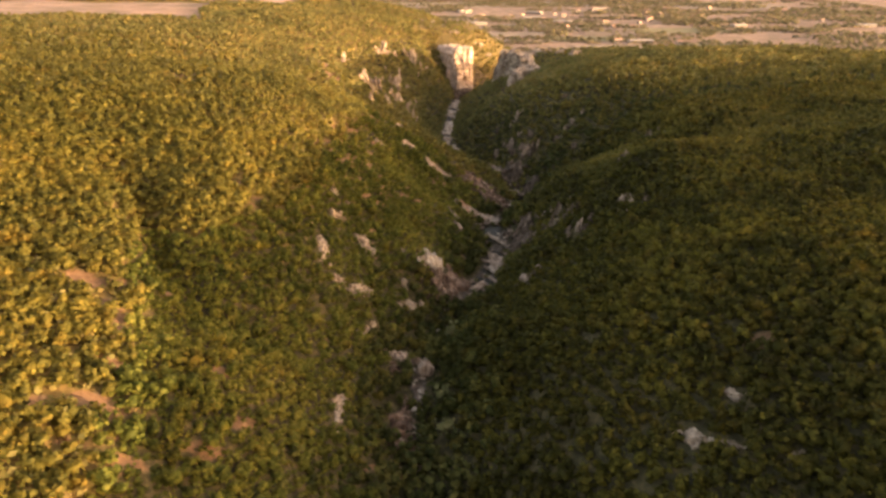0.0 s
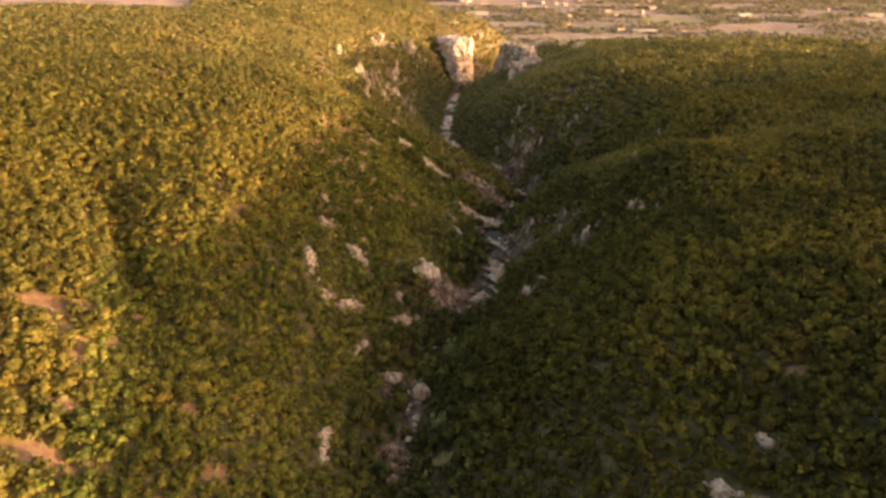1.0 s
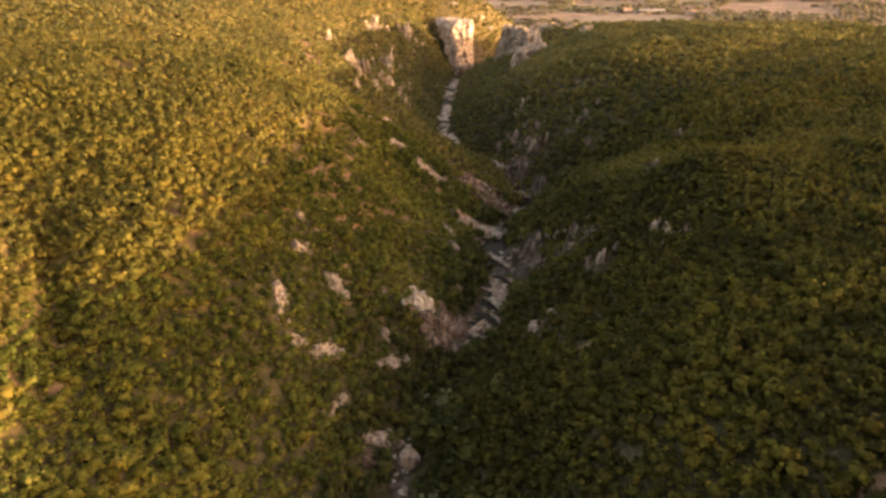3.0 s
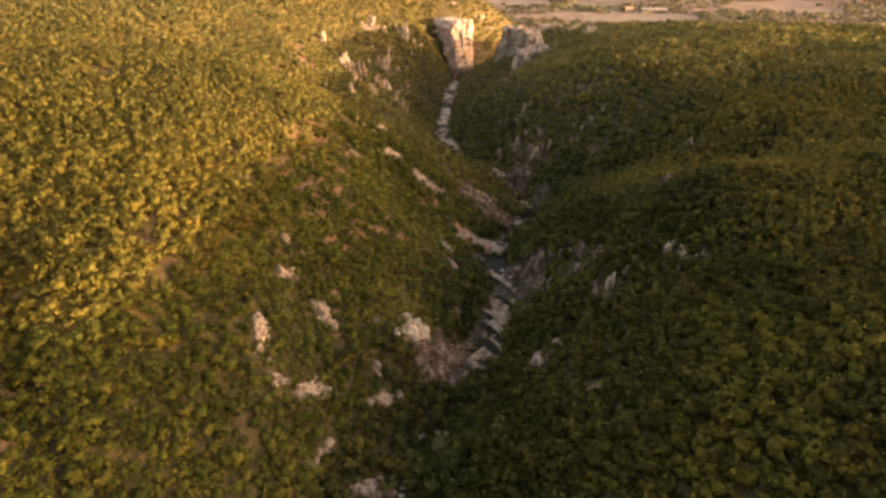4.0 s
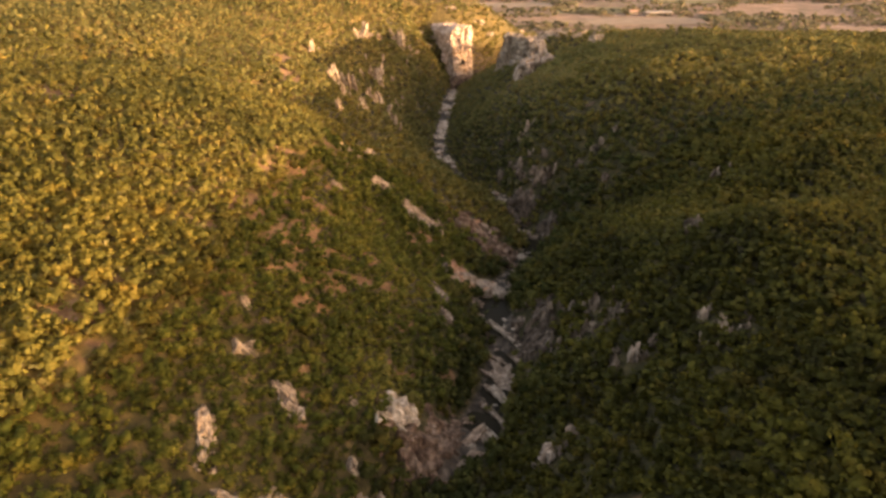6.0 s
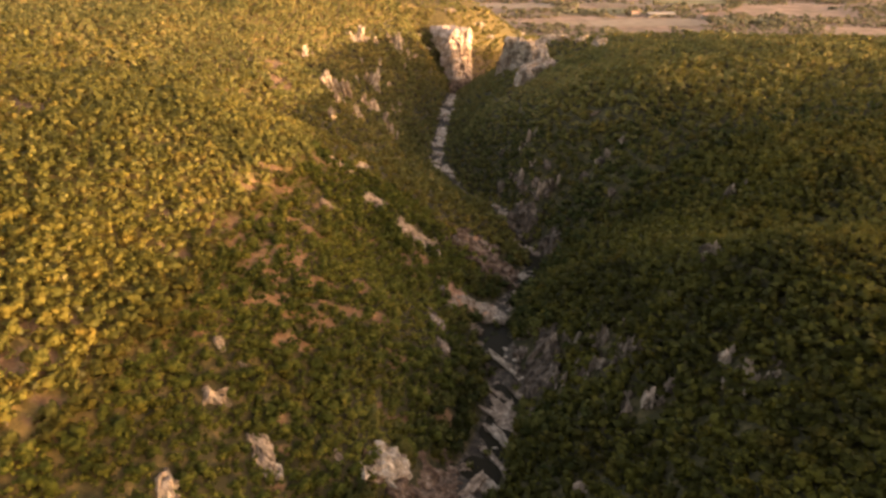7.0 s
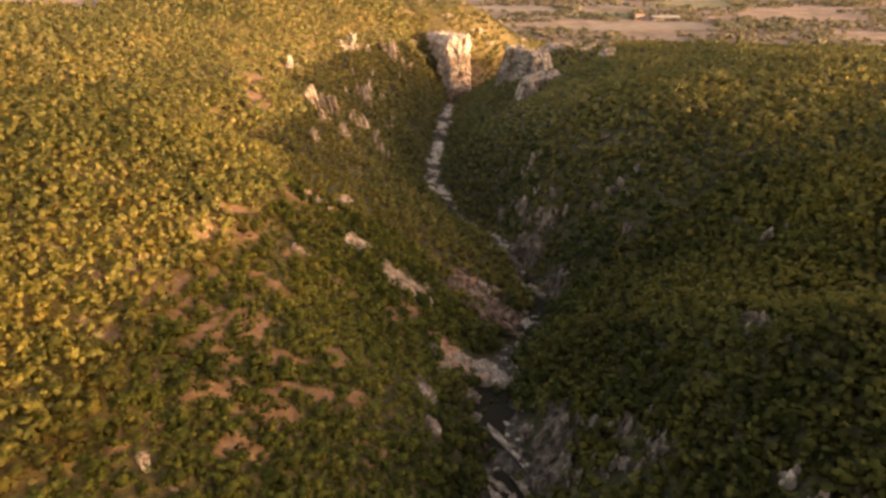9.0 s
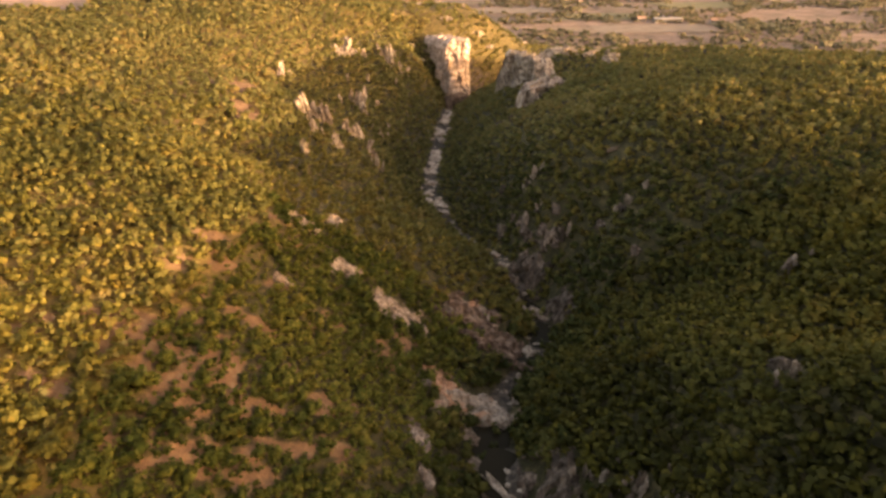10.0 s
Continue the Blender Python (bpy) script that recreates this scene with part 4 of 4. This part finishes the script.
# ---- woods ----
def scatter(x0, x1, y0, y1, step, seed):
    rng = np.random.default_rng(seed)
    X, Y = np.meshgrid(np.arange(x0, x1, step), np.arange(y0, y1, step * 0.9))
    X = X + (np.arange(X.shape[0])[:, None] % 2) * step * 0.5
    x, y = (X + rng.uniform(-0.36, 0.36, X.shape) * step).ravel(), (Y + rng.uniform(-0.36, 0.36, X.shape) * step).ravel()
    return x, y, rng


# round the lodged boulder, the stony floor and the two tall trees: x, y, radius
GORGE_CLEARINGS = [(-5.5, 159.5, 5.2), (-6, 154, 4.0), (-8.6, 149, 3.2), (-7.6, 143, 2.8), (-9, 164, 3.5), (-6.5, 137, 2.2), (0.8, 145, 4.6), (0.2, 131, 4.0), (3.5, 178, 3.0)]


def wooded(x, y, rng, hardy=0.85):
    """Where trees stand: not in the stream, on bare ground, in meadows or on rock."""
    d = stream_offset(x, y)
    keep = np.abs(d + 2.0 * fbm(x, y, 12, 2, 61)) > bed_width(y) - 1.0
    keep &= rng.uniform(0, 1, len(x)) > bareness(x, y) * hardy
    keep &= meadowness(x, y) < 0.5
    keep &= rng.uniform(0, 1, len(x)) > 0.5 * grassy_slope(x, y)
    keep &= rng.uniform(0, 1, len(x)) > smoothstep(0.2, 0.45, fbm(x, y, 22, 3, 71)) * np.where((d < -10) & (terrain(x, y) < 42), 0.28, np.where(d > 0, 0.04, 0.12))
    for bx, by, w, h in EAST_ROCKS + GORGE_ROCKS + RIM_ROCKS:
        keep &= np.hypot(x - bx, y - by + 1.2) > 0.55 * w + 0.8
    for bx, by, w, h in SPIKES:
        keep &= np.hypot(x - bx, y - by + 2.0) > 0.6 * w + 1.1
    for bx, by, rx, ry, a in PALE_ROCKS + WEST_ROCKS:
        u, v = (x - bx) * math.cos(a) + (y - by) * math.sin(a), -(x - bx) * math.sin(a) + (y - by) * math.cos(a)
        keep &= np.hypot(u / (0.75 * rx + 0.4), v / (0.75 * ry + 0.6)) > 1
    for bx, by, rx, ry, turn, *_ in BANK_FACES:
        u, v = (x - bx) * math.cos(turn) + (y - by) * math.sin(turn), -(x - bx) * math.sin(turn) + (y - by) * math.cos(turn)
        keep &= np.hypot(u / (rx + 1), v / (ry + 1)) > 0.82 + 0.26 * rng.uniform(-1, 1, len(x))
    for bx, by, clear in GORGE_CLEARINGS:
        keep &= np.hypot(x - bx, y - by) > clear
    for bx, by, w, dep, z0, z1, turn in CLIFFS:
        u, v = (x - bx) * math.cos(turn) + (y - by) * math.sin(turn), -(x - bx) * math.sin(turn) + (y - by) * math.cos(turn)
        keep &= np.maximum(np.abs(u) / (w * 0.38), np.abs(v + 0.1 * dep) / (dep * 0.4)) > 1
    return keep


def in_view(x, y, margin=40):
    """The wedge of country that the flight overlooks."""
    return (np.abs(x) < 0.67 * np.maximum(y, 0) + margin)


def planted(x, y, rng, r0, r1, squat):
    r = rng.uniform(r0, r1, len(x)) * (1 + 0.25 * fbm(x, y, 40, 2, 81))
    h = r * rng.uniform(0.86, 1.14, len(x)) * squat
    z = terrain(x, y) + h * 0.62
    return np.stack([x, y, z, r, h, rng.uniform(0, 6.28, len(x))], 1)


def zone(x, y):
    """0 oak wood, 1 scrub on the west slope, 2 lush trees in the gorge."""
    d = stream_offset(x, y)
    out = np.zeros(len(x), int)
    west_slope = (d < -12) & (terrain(x, y) < 39 + 3 * fbm(x, y, 30, 2, 91)) & (y > 70)
    out[west_slope] = 1
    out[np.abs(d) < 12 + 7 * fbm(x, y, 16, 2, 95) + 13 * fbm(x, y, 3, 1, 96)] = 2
    return out


STEP = 3.1
x, y, rng = scatter(-330, 330, 40, 350, STEP, 1)
k = in_view(x, y) & wooded(x, y, rng)
x, y = x[k], y[k]
zn = zone(x, y)
oaks = planted(x[zn == 0], y[zn == 0], rng, 1.85, 2.85, 1.05)
scrub = planted(x[zn == 1], y[zn == 1], rng, 0.9, 2.7, 1.05)
gorge = planted(x[zn == 2], y[zn == 2], rng, 1.8, 3.2, 1.3)
# bushes rooted between the pools
bx, by = np.array([25.5, 30.5, 31.5, 20.0, 47.5, 43.0, 23.0, 33.5, 22.5, 27.0, 14.5]), np.array([291.0, 262, 247, 236, 345, 358, 270, 240, 287, 297, 231])
gorge = np.concatenate([gorge, planted(bx, by, rng, 1.3, 2.1, 1.0)])
# tall trees standing over the scrub in the narrow gorge
tall = planted(np.array([0.8, 0.2, 3.5]), np.array([145.0, 131, 178]), rng, 3.5, 4.1, 1.45)

xs, ys, rng = scatter(-120, 60, 60, 350, 2.0, 2)
k = in_view(xs, ys) & wooded(xs, ys, rng, 0.55)
k[k] = zone(xs[k], ys[k]) == 1
low = planted(xs[k], ys[k], rng, 0.75, 1.5, 0.95)
xs, ys, rng = scatter(-300, 280, 60, 350, 3.2, 6)
k = in_view(xs, ys) & wooded(xs, ys, rng, 0.75)
k[k] = zone(xs[k], ys[k]) == 0
under = planted(xs[k], ys[k], rng, 1.0, 1.8, 0.95)
xs, ys, rng = scatter(-60, 130, 60, 560, 2.6, 5)
steep = np.hypot(terrain(xs + 1, ys) - terrain(xs - 1, ys), terrain(xs, ys + 1) - terrain(xs, ys - 1)) / 2
k = wooded(xs, ys, rng) & (steep > 0.85) & (rng.uniform(0, 1, len(xs)) < (steep - 0.7))
steep_trees = planted(xs[k], ys[k], rng, 1.4, 2.4, 1.0)

# the plants of three stretches are things of their own
def first_of(mask, most):
    mask = mask.copy()
    mask[np.nonzero(mask)[0][most:]] = False
    return mask


belt = (np.abs(np.abs(oaks[:, 0]) - 78) < 17) & (oaks[:, 1] > 120) & (oaks[:, 1] < 235)
stretch = first_of(belt & (oaks[:, 0] < 0), 290) | first_of(belt & (oaks[:, 0] > 0), 290)
shrubs = first_of((scrub[:, 1] > 120) & (scrub[:, 1] < 230) & (scrub[:, 0] > -62), 300)
brook = first_of((gorge[:, 1] > 130) & (gorge[:, 1] < 330), 260)


def tree_parts(shape, seed, leaves):
    """An oak of unit radius standing at the origin: crown centre 0.62 high, with trunk and limbs."""
    rng = random.Random(seed)
    v, f, n = shape
    crown = mesh_from("crown", v + (0, 0, 0.62), f, leaves, True, n)
    bm = bmesh.new()
    def limb(a, b, ra, rb):
        a, b = Vector(a), Vector(b)
        m = Matrix.Translation((a + b) / 2) @ (b - a).to_track_quat("Z", "Y").to_matrix().to_4x4()
        bmesh.ops.create_cone(bm, cap_ends=True, segments=6, radius1=ra, radius2=rb, depth=(b - a).length, matrix=m)
    top = (rng.uniform(-0.06, 0.06), rng.uniform(-0.06, 0.06), 0.3)
    limb((0, 0, -0.25), top, 0.085, 0.06)
    for i in range(4):
        a = i * 1.57 + rng.uniform(-0.4, 0.4)
        limb(top, (0.5 * math.cos(a), 0.5 * math.sin(a), rng.uniform(0.6, 0.85)), 0.045, 0.015)
    trunk = bpy.data.meshes.new("trunk")
    bm.to_mesh(trunk)
    bm.free()
    trunk.materials.append(BARK)
    return crown, trunk


for name, rows, leaves, label, group in (
    ("oak_tree", oaks[stretch & (oaks[:, 0] < 0)], LEAF_NEAR, "small bushy oak tree with olive-green crown on the rim", "oaks on the rim"),
    ("evergreen_oak", oaks[stretch & (oaks[:, 0] > 0)], LEAF_SHADED_NEAR, "small oak on the shaded plateau, shade put into its leaf colour", "evergreen oaks on the plateau"),
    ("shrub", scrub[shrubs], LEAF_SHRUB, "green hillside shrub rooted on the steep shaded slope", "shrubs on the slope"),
    ("tall_tree", tall, LEAF_WILLOW, "tall grey-green tree standing in the narrow gorge", "tall trees in the gorge"),
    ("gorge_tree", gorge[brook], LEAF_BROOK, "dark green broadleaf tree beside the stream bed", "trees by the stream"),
):
    kinds = [tree_parts(s, i, leaves) for i, s in enumerate(NEAR_CROWNS)]
    for i, (x, y, z, r, h, a) in enumerate(rows):
        crown, trunk = kinds[i % len(kinds)]
        tree = tagged(new(name), label, "shrub" if name == "shrub" else "tree", group)
        tree.matrix_world = Matrix.LocRotScale((x, y, float(terrain(x, y))), Euler((0, 0, a)), (r, r, h))
        new("crown", crown).parent = tree
        new("trunk", trunk).parent = tree
rest = oaks[~stretch]
rng = np.random.default_rng(31)
# share of trees that take a lighter tone with distance, standing for haze
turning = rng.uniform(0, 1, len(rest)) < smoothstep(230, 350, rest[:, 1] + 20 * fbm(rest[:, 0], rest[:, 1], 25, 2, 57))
# trees east of the stream that take the shade-darkened leaf tone
shade_toned = (stream_offset(rest[:, 0], rest[:, 1]) > 10) & ~((rest[:, 1] > 310) & turning) & ((np.abs(rest[:, 1] + 25 * fbm(rest[:, 0], rest[:, 1], 25, 2, 55) - 278) > 24) | (stream_offset(rest[:, 0], rest[:, 1]) < 42))
back = rest[:, 1] > 265
half_hazed = ~shade_toned & turning & (stream_offset(rest[:, 0], rest[:, 1]) < 0)
joined("half_hazed_oak_wood", LEAF_HALF_HAZED, rest[half_hazed], MID_CROWNS, "low oak wood on the sunlit plateau, paled in colour for haze", "woodland")
joined("back_oak_wood", LEAF_OAK, rest[~shade_toned & ~half_hazed & back], MID_CROWNS, "low oak wood on both plateaus", "woodland")
joined("oak_wood", LEAF_OAK, rest[~shade_toned & ~half_hazed & ~back], NEAR_CROWNS, "dense low oak wood turning yellow-green in evening light", "woodland")
joined("plateau_oak_wood", LEAF_SHADED, rest[shade_toned & (rest[:, 1] > 210)], MID_CROWNS, "oak wood further along the plateau, shade put into its leaf colour", "woodland")
joined("shaded_oak_wood", LEAF_SHADED, rest[shade_toned & (rest[:, 1] <= 210)], NEAR_CROWNS, "oak wood on the shaded plateau, its leaf colour darkened for shade", "woodland")
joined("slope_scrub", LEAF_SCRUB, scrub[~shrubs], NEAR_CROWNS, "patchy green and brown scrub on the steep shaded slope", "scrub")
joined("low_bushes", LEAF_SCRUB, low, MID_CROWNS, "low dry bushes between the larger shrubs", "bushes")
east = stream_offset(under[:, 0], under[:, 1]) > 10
# pale leaf tone, to lighten the shadowed gaps between the sunlit crowns
joined("undergrowth", LEAF_HAZED, under[~east], TINY_CROWNS, "low undergrowth between the oaks", "undergrowth")
# undergrowth darkened for shade in the same way as the oaks above it
joined("shaded_undergrowth", LEAF_SHADED, under[east], TINY_CROWNS, "undergrowth between the plateau oaks, darkened in colour for shade", "undergrowth")
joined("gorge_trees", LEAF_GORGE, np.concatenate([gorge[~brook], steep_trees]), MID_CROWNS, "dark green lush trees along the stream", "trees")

x, y, rng = scatter(-520, 330, 350, 560, 3.8, 3)
k = in_view(x, y) & wooded(x, y, rng)
trees = planted(x[k], y[k], rng, 1.9, 2.8, 1.0)
# nearer east trees get the dark gorge green: shade put into the colour
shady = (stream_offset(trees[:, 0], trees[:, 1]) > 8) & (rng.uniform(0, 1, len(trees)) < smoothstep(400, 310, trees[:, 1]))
joined("shaded_wood", LEAF_GORGE, trees[shady], MID_CROWNS, "wood on the shaded gorge side, shade put into its leaf colour", "woodland")
trees = trees[~shady]
# the farther trees get the palest leaf colour in place of haze
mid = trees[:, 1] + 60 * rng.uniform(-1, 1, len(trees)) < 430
joined("middle_wood", LEAF_HALF_HAZED, trees[mid], MID_CROWNS, "continuous low wood over both plateaus and slopes", "woodland")
joined("upper_gorge_wood", LEAF_HAZED, trees[~mid], FAR_CROWNS, "low wood further along both gorge sides", "woodland")
x, y, rng = scatter(-760, 400, 560, 1250, 5.3, 4)
k = in_view(x, y) & wooded(x, y, rng) & (terrain(x, y) > -33.5) & ((x < 330) | (y < 640) | (stream_offset(x, y) < 0)) & (rng.uniform(0, 1, len(x)) < np.where(terrain(x, y) < -12, 0.8, 1.0))
xs, ys, rng2_ = scatter(-150, 70, 560, 900, 3.6, 14)
steep = np.hypot(terrain(xs + 1, ys) - terrain(xs - 1, ys), terrain(xs, ys + 1) - terrain(xs, ys - 1)) / 2
ks = wooded(xs, ys, rng2_) & (steep > 0.6) & (rng2_.uniform(0, 1, len(xs)) < steep - 0.35)
joined("far_slope_wood", LEAF_HAZED, planted(xs[ks], ys[ks], rng2_, 1.8, 3.0, 1.0), FAR_CROWNS, "distant trees on the steep gorge side", "woodland")
joined("far_wood", LEAF_HAZED, planted(x[k], y[k], rng, 2.0, 3.3, 1.0), FAR_CROWNS, "distant low wood on the plateau and its far slopes", "woodland")

# the same wood goes on beside and behind the flight
x, y, rng = scatter(-290, 290, -110, 320, 4.5, 8)
k = ~(in_view(x, y) & (y > 40)) & wooded(x, y, rng)
joined("outer_wood", LEAF_OAK, planted(x[k], y[k], rng, 1.9, 3.1, 1.0), TINY_CROWNS, "oak wood on the plateaus beside the gorge", "woodland")


# ---- the plain beyond the gorge ----
def draped(name, x, y, w, d, turn, mat, label):
    """A field: a sheet lying 0.3 m over the plain with uneven edges."""
    n = 14
    u, v = np.meshgrid(np.linspace(-1, 1, n), np.linspace(-1, 1, n))
    u, v = u.ravel(), v.ravel()
    wob = 0.06 * fbm(u * 40 + x, v * 40 + y, 25, 2, 51)
    px, py = x + (u * math.cos(turn) * w - v * math.sin(turn) * d) * (1 + wob), y + (u * math.sin(turn) * w + v * math.cos(turn) * d) * (1 + wob)
    ob = new(name, mesh_from(name, np.stack([px, py, terrain(px, py) + 0.9], 1), grid_faces(n, n), mat, True))
    return tagged(ob, label, "field", "fields of the plain", "structure")


FIELD_LOOKS = [(PALE_SOIL, "pale stubble field on the plain"), (BROWN_FIELD, "bare brown field on the plain"), (GREEN_FIELD, "olive-green pasture on the plain")]
for x, y, w, d, a, m in ((350, 1190, 95, 38, 0.05, 0), (235, 1175, 50, 30, -0.1, 1), (150, 1290, 90, 30, 0.1, 1), (300, 1330, 80, 45, 0.0, 2), (120, 1420, 110, 40, 0.1, 0), (420, 1440, 100, 40, -0.1, 1),
                         (40, 1560, 120, 50, 0.15, 1), (260, 1600, 110, 45, 0.0, 0), (560, 1500, 110, 55, 0.1, 2), (-40, 1750, 150, 60, 0.1, 0), (700, 1750, 140, 60, 0.0, 1), (150, 2350, 300, 120, 0.1, 0),
                         (650, 2400, 260, 120, -0.1, 1), (-350, 2450, 260, 130, 0.0, 1), (1000, 2250, 200, 110, 0.1, 0), (520, 1210, 60, 36, 0.1, 2)):
    draped("field", x, y, w, d, a, *FIELD_LOOKS[m])

rng = np.random.default_rng(12)
x, y = rng.uniform(-250, 1500, 21000), rng.uniform(1000, 2900, 21000)
belt = fbm(x, y * 1.7, 170, 3, 66)
k = (belt > -0.02) & (terrain(x, y) < 0) & (np.abs(x) < 0.72 * y + 40)
for fx_, fy_, fw, fd in ((350, 1190, 95, 38), (120, 1420, 110, 40)):
    k &= (np.abs(x - fx_) > fw) | (np.abs(y - fy_) > fd)
far_trees = planted(x[k], y[k], rng, 3.2, 6.5, 0.95)
joined("plain_trees", LEAF_HAZED_PLAIN, far_trees, TINY_CROWNS, "hedgerows and tree belts on the distant plain", "trees")


def house(w, d, h, roof, walls=PLASTER, tiles=ROOF_TILE):
    """A gabled house with its windows and door."""
    root = new("house")
    bm = bmesh.new()
    bmesh.ops.create_cube(bm, size=1.0, matrix=Matrix.Translation((0, 0, h / 2 - 1)) @ Matrix.Diagonal((w, d, h + 2, 1)))
    part("wall", bm, walls, root)
    bm = bmesh.new()
    e = 0.4
    pts = [bm.verts.new(p) for p in ((-w / 2 - e, -d / 2 - e, h), (w / 2 + e, -d / 2 - e, h), (w / 2 + e, d / 2 + e, h), (-w / 2 - e, d / 2 + e, h), (-w / 2 - e, 0, h + roof), (w / 2 + e, 0, h + roof))]
    for f in ((0, 1, 5, 4), (2, 3, 4, 5), (0, 4, 3), (1, 2, 5), (3, 2, 1, 0)):
        bm.faces.new([pts[i] for i in f])
    part("roof", bm, tiles, root)
    n = max(2, int(w / 4))
    for i in range(n):
        bm = bmesh.new()
        bmesh.ops.create_cube(bm, size=1.0, matrix=Matrix.Translation((-w / 2 + (i + 0.5) * w / n, -d / 2, h * 0.55)) @ Matrix.Diagonal((1.2, 0.12, 1.4, 1)))
        part("window", bm, WINDOW_DARK, root)
    return root


rng2 = random.Random(5)
models = [(house(11, 9, 5, 2.6), "white-walled village house with a red tiled roof"), (house(15, 10, 6, 3.0), "larger pale house with a red tiled roof"),
          (house(48, 16, 6, 2.0, PLASTER, SHEET_METAL), "long pale farm hall with a sheet-metal roof")]
spots = []
for i in range(46):
    kind = 2 if i % 9 == 0 else i % 2
    hx, hy = rng2.gauss(420, 300), rng2.uniform(1560, 2150)
    spots.append((kind, hx, hy, rng2.uniform(-0.6, 0.6)))
spots += [(2, 395, 1262, 0.05), (1, 352, 1268, 0.1), (0, 470, 1248, -0.2), (2, 90, 1640, 0.1), (2, 250, 1800, 0.0)]
first = {}
for kind, hx, hy, a in spots:
    root, label = models[kind]
    m = Matrix.Translation((hx, hy, float(terrain(hx, hy)))) @ Matrix.Rotation(a, 4, "Z")
    if kind in first:
        copy_thing(root, m)
    else:
        first[kind] = True
        tagged(root, label, "house", "village houses")
        root.matrix_basis = m
